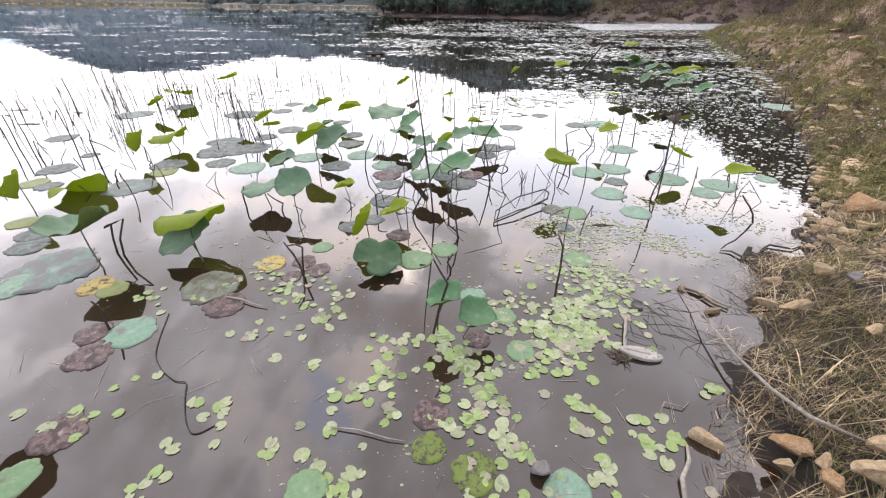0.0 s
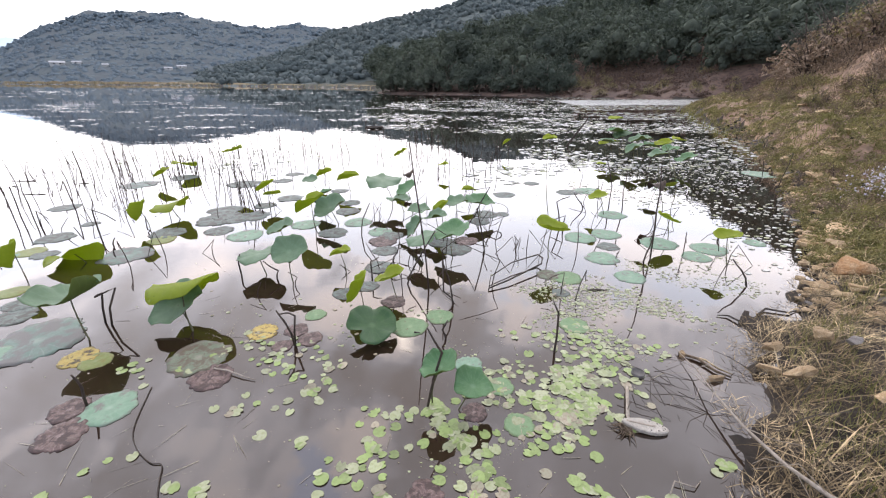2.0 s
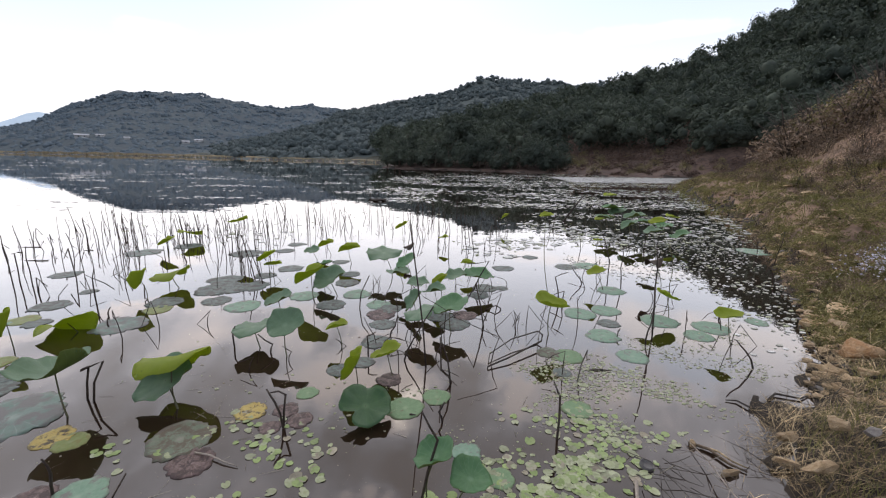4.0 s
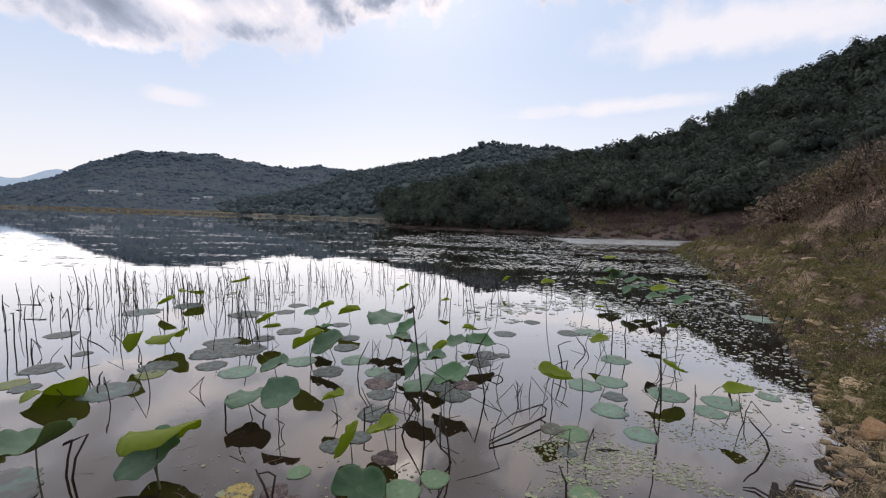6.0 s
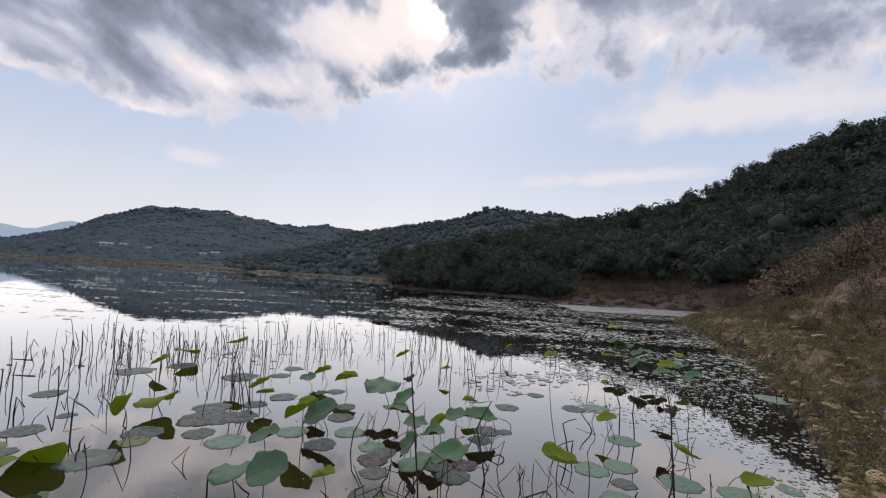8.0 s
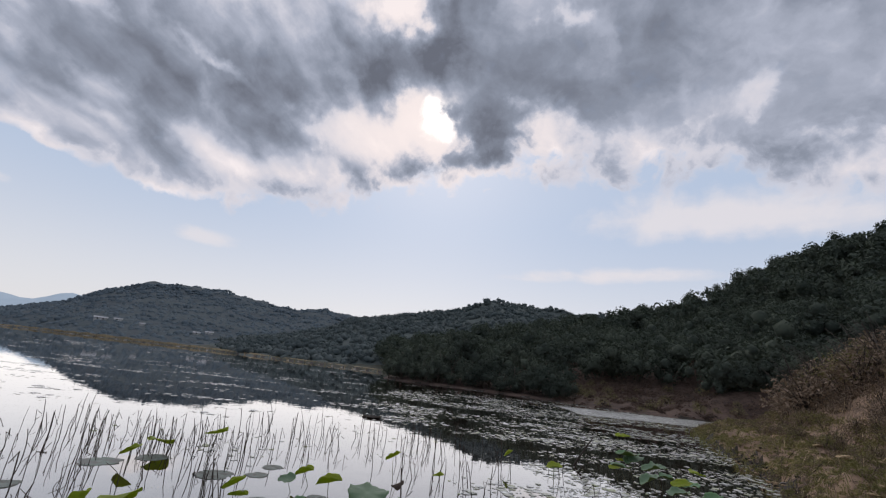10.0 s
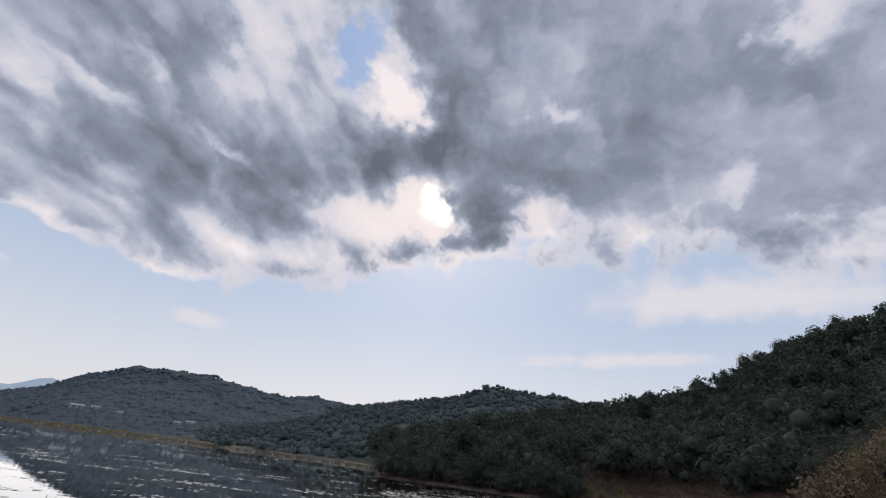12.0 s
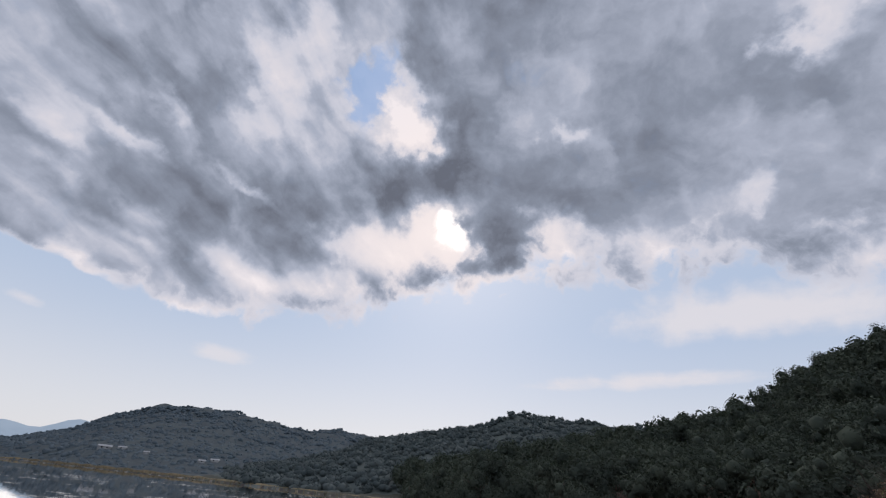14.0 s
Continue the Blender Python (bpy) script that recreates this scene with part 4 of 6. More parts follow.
def pad(x, y, d, tone):
    LOTUS_COUNT[0] += 1
    seed = LOTUS_COUNT[0]
    rng = random.Random(seed)
    me = leaf_mesh("lotus_pad", d, 0.0, 0.0, seed, PAD[tone], PAD[tone], 48, 5, 0.003 if tone in ("teal", "green", "lime") else 0.007, 0.004, ragged=0.18 if tone in ("teal", "green", "lime") else 0.3)
    ob = new("lotus_pad", me)
    ob.matrix_world = pose(x, y, 0.0035, rng.uniform(-0.25, 0.25), rng.uniform(-0.25, 0.25), rng.uniform(0, 360))
    tagged(ob, PAD_LABELS[tone], "lotus pad", "floating lotus pads")


def bent_stalk(bx, by, kx, kz, tx, tz, thick=1.0):
    """A dead stalk that rises to a knee and breaks over."""
    LOTUS_COUNT[0] += 1
    rng = random.Random(LOTUS_COUNT[0])
    j = lambda s: rng.uniform(-s, s) * min(1.0, kz * 3)
    pts = [(0, 0, -0.12), (kx * 0.5 + j(0.006), j(0.02), kz * 0.5), (kx, j(0.03), kz), ((kx + tx) / 2 + j(0.006), j(0.04), (kz + tz) / 2), (tx, j(0.08), tz)]
    ob = new("bent_lotus_stalk", tube("bent_lotus_stalk", pts, [thick * w for w in (0.0085, 0.008, 0.0075, 0.0065, 0.005)], STALK))
    ob.matrix_world = pose(bx, by, 0)
    tagged(ob, "dead black lotus stalk broken over at a knee", "dead stalk", "dead lotus stalks")


lotus(-4.06, 3.74, -4.08, 0.29, 0.29, 78, 10, 20, 1.7, "lime")
lotus(-3.72, 4.05, -3.92, 0.10, 0.55, 16, -16, 4, -1.2, "lime", 0.13)
lotus(-2.54, 2.65, -2.74, 0.33, 0.5, 0, 10, 100, 1.05, "green", 0.12)
lotus(-1.79, 2.77, -2.02, 0.34, 0.52, 3, -4, 8, -1.1, "lime", 0.22)
lotus(-1.77, 2.62, -2.05, 0.17, 0.44, 26, 30, 20, 0.5, "green", 0.3)
lotus(-3.83, 5.19, -3.82, 0.28, 0.29, 58, 10, 0, 1.0, "lime")
lotus(-3.51, 5.73, -3.78, 0.22, 0.52, 20, 12, 0, -0.8, "lime")
lotus(-5.17, 7.83, -5.17, 0.22, 0.33, 25, 15, 20, 0.6, "lime")
lotus(-5.28, 8.85, -5.30, 0.23, 0.48, -3, 3, 0, -0.6, "lime")
lotus(-4.03, 8.13, -3.89, 0.59, 0.38, 12, 12, 0, 0.5, "lime")
lotus(-2.60, 6.34, -2.62, 0.32, 0.31, 35, 10, 0, 0.8, "lime")
lotus(-2.55, 6.28, -2.52, 0.20, 0.26, 0, 5, 0, 0.6, "lime")
lotus(-1.59, 3.73, -1.78, 0.21, 0.42, 6, 14, 0, -0.5, "green", 0.14)
lotus(-1.29, 3.56, -1.40, 0.30, 0.36, 10, 46, 0, 0.4, "green", 0.15)
lotus(-1.88, 4.77, -1.88, 0.16, 0.34, 18, 22, 0, 0.4, "green")
lotus(-1.52, 5.13, -1.57, 0.37, 0.42, 38, 15, 0, 0.8, "lime")
lotus(-1.25, 5.35, -1.40, 0.25, 0.46, 28, 25, 10, 0.7, "green")
lotus(-1.63, 6.12, -1.68, 0.24, 0.28, 25, 10, 0, 0.6, "fresh")
lotus(-2.10, 7.30, -2.22, 0.19, 0.27, 5, 30, 0, 0.3, "green")
lotus(-2.00, 7.71, -2.08, 0.21, 0.33, 20, 10, 0, 0.7, "lime")
lotus(-1.38, 7.10, -1.51, 0.26, 0.40, 12, 10, 0, 0.7, "lime")
lotus(-0.68, 6.42, -0.80, 0.37, 0.57, -4, 24, 0, -0.35, "green")
lotus(-0.37, 5.58, -0.37, 0.44, 0.30, 35, 25, 0, 0.5, "fresh")
lotus(-0.44, 5.78, -0.50, 0.23, 0.35, 0, 15, 0, 0.3, "green")
lotus(-0.58, 8.28, -0.67, 0.49, 0.30, 25, 8, 0, 0.7, "lime")
lotus(0.22, 8.47, 0.19, 0.22, 0.22, 5, 10, 0, 0.5, "lime")
lotus(0.30, 5.45, 0.31, 0.28, 0.32, 10, 20, 0, 0.4, "green")
lotus(0.76, 5.62, 0.65, 0.23, 0.42, -8, 20, 0, 0.45, "fresh")
lotus(0.14, 5.22, 0.10, 0.26, 0.29, 52, 10, 0, 0.8, "lime")
lotus(0.10, 4.91, 0.03, 0.25, 0.29, 12, 18, 0, 0.5, "green")
lotus(-0.00, 4.13, -0.12, 0.27, 0.36, 16, 17, 0, -0.4, "green")
lotus(0.31, 4.14, 0.21, 0.25, 0.42, 20, 24, 0, 0.4, "fresh", 0.2)
lotus(-0.16, 5.12, -0.19, 0.28, 0.29, 4, 20, 0, 0.3, "green")
lotus(-0.18, 4.72, -0.22, 0.18, 0.30, 50, 20, 0, 0.6, "green")
lotus(0.65, 6.40, 0.55, 0.21, 0.23, -5, 12, 0, 0.6, "lime")
lotus(1.32, 4.11, 1.27, 0.37, 0.37, -14, 22, 0, 0.9, "lime")
lotus(2.52, 5.76, 2.39, 0.26, 0.28, 14, 14, 0, 0.5, "lime")
lotus(2.90, 4.69, 2.84, 0.27, 0.29, -24, 14, 0, 0.55, "lime")
lotus(3.23, 3.95, 3.07, 0.32, 0.25, 16, 18, 0, 0.65, "lime")
lotus(-0.60, 3.15, -0.62, 0.18, 0.32, 56, 20, 0, 1.0, "lime")
lotus(-0.45, 2.58, -0.46, 0.10, 0.38, 4, 34, 60, 0.08, "dark", 0.12)
lotus(-0.31, 3.35, -0.38, 0.19, 0.29, 22, 8, 0, 0.7, "lime")
lotus(0.07, 1.95, 0.06, 0.29, 0.24, 28, 24, 0, 0.95, "fresh")
lotus(0.10, 1.91, 0.25, 0.18, 0.24, -8, 26, 10, 0.75, "fresh")
lotus(1.65, 5.37, 1.49, 1.14, 0.19, 5, 20, 0, 0.5, "lime")
lotus(-0.94, 3.85, -0.94, 0.22, 0.22, 12, 8, 0, 0.5, "lime")
lotus(4.92, 10.82, 4.67, 0.58, 0.55, 3, 12, 0, 0.4, "fresh")
lotus(4.46, 10.23, 4.27, 0.41, 0.44, -10, 12, 0, 0.4, "green")
lotus(4.95, 9.74, 4.75, 0.51, 0.45, 20, 16, 0, 0.5, "green")
lotus(4.99, 9.42, 4.94, 0.41, 0.44, -12, 20, 0, 0.4, "fresh")
lotus(4.56, 9.13, 4.39, 0.40, 0.40, 30, 15, 0, 0.5, "green")
lotus(3.63, 6.08, 3.38, 0.96, 0.26, 10, 15, 0, 0.5, "lime")
lotus(4.34, 7.64, 4.15, 0.53, 0.36, 8, 15, 0, 0.4, "green")
lotus(5.56, 8.83, 5.43, 0.24, 0.44, 18, 12, 0, 0.4, "fresh")
lotus(2.80, 6.23, 2.55, 0.64, 0.15, 0, 10, 0, 0.5, "lime")
lotus(3.36, 5.75, 3.20, 0.45, 0.26, 0, 15, 20, -1.5, "wilted")
lotus(-0.49, 7.28, -0.46, 0.31, 0.21, 10, 15, 40, -1.4, "wilted")
lotus(5.01, 10.82, 4.82, 0.49, 0.47, 15, 22, 10, 0.4, "green")
lotus(5.24, 10.07, 5.05, 0.51, 0.38, -10, 20, 0, 0.4, "green")
lotus(5.27, 8.95, 5.09, 0.42, 0.35, 12, 22, 0, 0.3, "fresh")
lotus(5.80, 9.73, 5.68, 0.51, 0.32, -8, 18, 0, 0.4, "lime")
lotus(7.18, 16.67, 7.05, 0.38, 0.54, 6, 18, 0, 0.4, "lime")
lotus(4.35, 10.44, 4.24, 0.34, 0.29, 6, 18, 0, 0.4, "lime")
lotus(1.93, 10.86, 1.86, 0.33, 0.25, 30, 10, 0, 0.6, "lime")
lotus(-2.42, 1.28, -2.39, 0.5, 0.42, 4, 10, 0, -0.25, "green")
pad(-3.04, 2.69, 0.67, "worn")
pad(-3.17, 2.46, 0.34, "teal")
pad(-1.96, 1.97, 0.31, "teal")
pad(-3.51, 4.36, 0.55, "worn")
pad(-3.54, 3.05, 0.32, "grey")
pad(-3.68, 3.27, 0.31, "grey")
pad(-1.68, 2.46, 0.42, "dry")
pad(-1.48, 2.24, 0.28, "brown")
pad(-2.08, 1.76, 0.26, "brown")
pad(-1.85, 1.25, 0.25, "brown")
pad(-1.87, 1.02, 0.20, "green")
pad(-5.13, 8.43, 0.54, "grey")
pad(-5.65, 7.83, 0.65, "worn")
pad(-5.81, 6.31, 0.44, "grey")
pad(-3.10, 5.63, 0.57, "grey")
pad(-3.20, 6.08, 0.51, "grey")
pad(-2.84, 5.16, 0.37, "grey")
pad(-3.48, 5.10, 0.44, "grey")
pad(-2.41, 4.97, 0.44, "teal")
pad(-1.77, 5.38, 0.40, "teal")
pad(-2.43, 6.76, 0.43, "grey")
pad(-1.31, 5.04, 0.38, "grey")
pad(-1.35, 6.45, 0.32, "grey")
pad(-1.69, 7.22, 0.31, "grey")
pad(-0.70, 5.06, 0.32, "teal")
pad(-0.62, 4.72, 0.36, "brown")
pad(-0.56, 4.42, 0.30, "grey")
pad(-0.57, 3.97, 0.32, "grey")
pad(-0.35, 3.23, 0.22, "brown")
pad(-0.82, 3.39, 0.23, "grey")
pad(-0.18, 2.82, 0.29, "green")
pad(0.06, 2.97, 0.23, "green")
pad(-0.99, 3.02, 0.18, "green")
pad(-0.94, 2.67, 0.19, "brown")
pad(-1.12, 2.58, 0.16, "brown")
pad(-1.08, 2.79, 0.19, "brown")
pad(1.87, 4.14, 0.36, "teal")
pad(1.34, 3.67, 0.30, "green")
pad(1.98, 3.67, 0.30, "teal")
pad(1.19, 3.36, 0.17, "grey")
pad(1.15, 2.81, 0.24, "green")
pad(2.20, 4.89, 0.37, "teal")
pad(1.83, 4.78, 0.39, "teal")
pad(2.07, 4.48, 0.26, "grey")
pad(2.71, 4.56, 0.43, "teal")
pad(3.21, 4.37, 0.40, "teal")
pad(2.93, 4.15, 0.31, "teal")
pad(3.87, 4.54, 0.24, "teal")
pad(6.71, 8.30, 0.69, "teal")
pad(2.59, 5.68, 0.40, "teal")
pad(1.00, 5.77, 0.21, "grey")
pad(1.20, 6.86, 0.38, "grey")
pad(0.51, 1.79, 0.18, "green")
pad(0.26, 1.89, 0.16, "brown")
pad(0.45, 2.11, 0.18, "green")
pad(0.26, 2.33, 0.20, "teal")
pad(0.58, 0.95, 0.21, "teal")
pad(0.18, 1.04, 0.21, "mottled")
pad(-0.02, 1.35, 0.20, "brown")
pad(-0.03, 1.16, 0.17, "mottled")
pad(-0.56, 0.97, 0.19, "green")
pad(-2.54, 2.47, 0.25, "yellow")
pad(-1.34, 2.77, 0.24, "yellow")
pad(-2.20, 1.96, 0.22, "brown")
pad(-2.39, 2.43, 0.21, "lime")
pad(-1.31, 5.98, 0.37, "grey")
pad(-2.66, 5.80, 0.49, "grey")
pad(-2.84, 5.65, 0.40, "grey")
pad(0.76, 5.77, 0.37, "grey")
pad(0.64, 5.45, 0.31, "grey")
pad(0.09, 4.68, 0.34, "grey")
pad(0.26, 4.44, 0.37, "grey")
pad(0.40, 4.71, 0.30, "brown")
pad(-1.06, 5.46, 0.39, "teal")
pad(-0.54, 4.91, 0.31, "grey")
pad(-0.63, 3.53, 0.22, "grey")
pad(-2.69, 6.34, 0.35, "grey")
pad(-3.64, 7.81, 0.63, "grey")
pad(-3.00, 8.07, 0.39, "grey")
pad(-2.96, 8.67, 0.39, "grey")
pad(-3.06, 5.81, 0.41, "grey")
pad(-3.40, 4.84, 0.32, "lime")
pad(-4.71, 4.48, 0.33, "lime")
pad(-4.85, 4.32, 0.26, "teal")
pad(-4.81, 4.95, 0.43, "grey")
pad(2.72, 7.06, 0.48, "teal")
pad(2.32, 6.99, 0.38, "grey")
pad(1.84, 7.67, 0.31, "grey")
pad(-4.79, 5.50, 0.23, "grey")
pad(-4.47, 4.40, 0.28, "grey")
pad(-3.98, 3.49, 0.27, "lime")
pad(1.17, 3.74, 0.23, "dry")
bent_stalk(-6.07, 5.84, -0.01, 0.45, -0.01, 0.45)
bent_stalk(-8.10, 7.77, 0.19, 0.01, 0.19, 0.00)
bent_stalk(-4.34, 5.07, 0.02, 0.34, 0.26, 0.18)
bent_stalk(-8.02, 8.22, 0.05, 0.01, -0.43, 0.00)
bent_stalk(-1.01, 2.57, -0.05, 0.22, -0.11, 0.31)
bent_stalk(-1.04, 2.60, 0.04, 0.25, -0.07, 0.28)
bent_stalk(-2.64, 2.90, 0.13, 0.33, 0.02, 0.29)
bent_stalk(-2.70, 2.92, 0.06, 0.28, 0.05, 0.28)
bent_stalk(-1.58, 3.72, 0.04, 0.09, -0.10, 0.19)
bent_stalk(-1.97, 3.84, -0.01, 0.13, 0.01, 0.22)
bent_stalk(0.23, 3.19, -0.13, 0.12, -0.14, 0.41)
bent_stalk(0.19, 3.14, -0.04, 0.25, -0.09, 0.41)
bent_stalk(-0.03, 3.46, -0.08, 0.79, -0.14, 1.37)
bent_stalk(0.89, 2.46, 0.01, 0.32, -0.03, 0.41)
bent_stalk(1.38, 3.40, 0.15, 0.01, 0.27, 0.00)
bent_stalk(0.61, 4.36, -0.12, 0.52, -0.24, 0.27)
bent_stalk(0.91, 4.90, -0.11, 0.06, -0.24, 0.00)
bent_stalk(0.53, 5.62, 0.26, 0.45, -0.04, 0.39)
bent_stalk(1.71, 5.10, 0.01, 0.19, -0.16, 0.11)
bent_stalk(2.31, 6.00, -0.13, 0.15, -0.21, 0.26)
bent_stalk(1.69, 5.14, -0.08, 0.36, 0.07, 0.44)
bent_stalk(-0.28, 3.58, 0.12, 0.21, 0.31, 0.55)
bent_stalk(-2.12, 1.99, 0.02, 0.14, 0.01, 0.25)
bent_stalk(-0.04, 1.95, 0.11, 0.40, 0.03, 0.58)
bent_stalk(0.12, 2.65, -0.04, 0.08, -0.00, 0.16)
bent_stalk(-3.79, 4.56, 0.01, 0.07, 0.04, 0.14)
bent_stalk(-6.75, 7.98, 0.01, 0.01, -0.18, 0.00)
bent_stalk(3.04, 3.44, -0.15, 0.18, -0.25, 0.29)
bent_stalk(3.46, 4.65, 0.07, 0.09, 0.14, 0.17)
bent_stalk(-0.47, 4.13, 0.08, 0.10, 0.11, 0.23)
bent_stalk(-0.61, 3.69, 0.00, 0.20, 0.08, 0.23)
bent_stalk(-0.93, 4.92, 0.04, 0.22, 0.14, 0.43)
bent_stalk(2.27, 4.03, 0.06, 0.19, 0.07, 0.58)
bent_stalk(2.40, 4.11, -0.03, 0.53, -0.09, 1.03)
bent_stalk(2.80, 5.81, -0.04, 0.32, -0.03, 0.63)
bent_stalk(2.70, 6.08, 0.01, 0.33, -0.15, 0.80)
bent_stalk(1.24, 9.17, 0.02, 0.17, 0.04, 0.34)
bent_stalk(-0.06, 2.73, -0.08, 0.01, -0.07, 0.00)
bent_stalk(-3.75, 5.19, -0.05, 0.02, -0.03, 0.21)
bent_stalk(-3.59, 4.31, -0.01, 0.03, 0.00, 0.11)
bent_stalk(-6.72, 7.16, -0.30, 0.01, -0.56, 0.00)
bent_stalk(4.23, 13.19, 0.25, 0.31, 0.50, 0.71)



def fallen_loop():
    """A long dead stalk broken over at two knees, lying low over the water."""
    pts = [(0.52, 3.42, -0.06), (0.53, 3.43, 0.02), (0.74, 3.56, 0.04), (1.13, 3.88, 0.06), (1.17, 4.0, 0.075), (1.14, 4.08, 0.08), (0.82, 3.88, 0.08), (0.57, 3.62, 0.05), (0.54, 3.5, 0.0)]
    ob = new("bent_lotus_stalk", tube("bent_lotus_stalk", pts, [0.008, 0.0085, 0.008, 0.0085, 0.009, 0.0075, 0.006, 0.005, 0.004], STALK))
    tagged(ob, "long dead black lotus stalk folded low over the water", "dead stalk", "dead lotus stalks")


fallen_loop()


def stalk_tangle():
    """Thin broken stalks standing and leaning among the leaves."""
    rng = random.Random(58)
    for x0, x1, y0, y1, n in ((-1.0, 1.3, 3.2, 6.4, 30), (1.3, 3.4, 3.9, 6.4, 12), (-3.4, -1.0, 3.2, 6.2, 10), (-5.6, -3.4, 5.0, 8.0, 10)):
        for _ in range(n):
            k, t = rng.uniform(-0.12, 0.12), rng.uniform(-0.3, 0.3)
            z = rng.uniform(0.08, 0.3)
            bent_stalk(round(rng.uniform(x0, x1), 2), round(rng.uniform(y0, y1), 2), k, z, t, rng.choice((0.0, z * 0.6, z * 1.6)), 0.6)


stalk_tangle()


# ---- field of dead stalks ----
def stalk_meshes():
    rng = random.Random(77)
    out = []
    for i in range(14):
        h = rng.uniform(0.4, 0.85)
        lean = rng.uniform(-0.16, 0.12)
        if i % 7 < 5:
            pts = [(0, 0, -0.15), (lean * 0.3, 0.01, h * 0.35), (lean * 0.6 + rng.uniform(-0.01, 0.01), 0.0, h * 0.7), (lean, 0.02, h)]
        else:
            pts = [(0, 0, -0.15), (lean, 0.0, h * 0.6), (lean + rng.choice((-1, 1)) * rng.uniform(0.1, 0.25), 0.03, h * rng.uniform(0.15, 0.45))]
        out.append(tube("dead_stalk", pts, [0.0095, 0.009, 0.008, 0.0065][: len(pts)], STALK, 5))
    return out


def plant_stalks():
    rng = random.Random(3)
    meshes = stalk_meshes()
    beds = ((110, -9.5, -3.2, 6.8, 11.5), (100, -5.8, 0.0, 9.0, 14.5), (46, -7.6, -4.6, 8.6, 10.6), (50, -0.8, 2.2, 8.0, 14.5), (18, -7.5, -4.0, 5.2, 7.0), (16, 2.0, 7.0, 7.0, 13.0), (10, -3.4, -2.6, 6.0, 6.8))
    for n, x0, x1, y0, y1 in beds:
        for _ in range(n):
            x, y = rng.uniform(x0, x1), rng.uniform(y0, y1)
            ob = new("dead_stalk", rng.choice(meshes))
            s = rng.uniform(0.45, 0.95)
            ob.matrix_world = pose(x, y, 0, 0, rng.uniform(-9, 5), rng.uniform(-40, 40)) @ Matrix.Diagonal((s, s, s, 1))
            tagged(ob, "thin dead lotus stalk standing in the water", "dead stalk", "standing dead stalks")


plant_stalks()


# ---- small floating leaves ----
def heart(segs=14, cup=0.025, seed=0):
    """A small notched floating leaf of radius 1, with a turned-down skirt for thickness."""
    rng = random.Random(seed)
    ph, depth = rng.uniform(0, 6), rng.uniform(0.35, 0.6)
    top = []
    for k in range(segs):
        a = 2 * math.pi * k / segs
        off = min(a, 2 * math.pi - a)
        r = (1 - depth * math.exp(-(off / 0.3) ** 2)) * (1 + 0.05 * math.sin(3 * a + ph))
        top.append((r * math.cos(a), r * 0.93 * math.sin(a), cup * (1 + 0.5 * math.sin(2 * a + ph))))
    verts = [(-0.1, 0, 0.0)] + top + [(x * 0.97, y * 0.97, z - 0.04) for x, y, z in top]
    faces = [(0, 1 + k, 1 + (k + 1) % segs) for k in range(segs)]
    faces += [(1 + k, 1 + segs + k, 1 + segs + (k + 1) % segs, 1 + (k + 1) % segs) for k in range(segs)]
    return np.array(verts), faces


# drifts of small leaves: x, y, spread, count
SMALL_DRIFTS = (
    (0.01, 1.9, 0.13, 26), (0.13, 1.71, 0.14, 34), (-0.26, 1.58, 0.14, 9), (-0.53, 1.51, 0.22, 12), (-0.39, 1.71, 0.2, 12), (-0.81, 2.12, 0.19, 18),
    (-1.06, 2.44, 0.25, 34), (-0.75, 2.37, 0.16, 14), (0.27, 1.5, 0.13, 18), (0.14, 1.34, 0.11, 11), (0.3, 1.23, 0.12, 15), (0.31, 1.07, 0.1, 8),
    (0.86, 1.94, 0.2, 70), (0.63, 1.71, 0.16, 26), (1.02, 1.89, 0.15, 34), (0.64, 2.11, 0.22, 60), (1.01, 2.23, 0.27, 90), (0.41, 2.11, 0.22, 26),
)
STRAY_DRIFTS = (
    (0.74, 1.5, 0.09, 8), (0.76, 1.26, 0.11, 10), (0.79, 1.03, 0.11, 10), (1.05, 1.35, 0.07, 6), (1.12, 1.19, 0.07, 8), (1.4, 1.46, 0.09, 6),
    (-1.64, 1.51, 0.5, 12), (-1.08, 1.9, 0.32, 12), (-0.78, 1.18, 0.16, 6), (-0.42, 1.01, 0.15, 12), (-1.25, 1.02, 0.13, 9), (-1.25, 1.4, 0.1, 6),
    (-1.9, 1.48, 0.18, 5), (-1.42, 2.51, 0.26, 18), (-2.09, 2.22, 0.2, 12), (0.31, 0.89, 0.19, 8), (1.17, 0.93, 0.12, 4), (-0.42, 1.26, 0.17, 5),
    (1.0, 2.65, 0.3, 70), (1.45, 2.45, 0.22, 34),
)


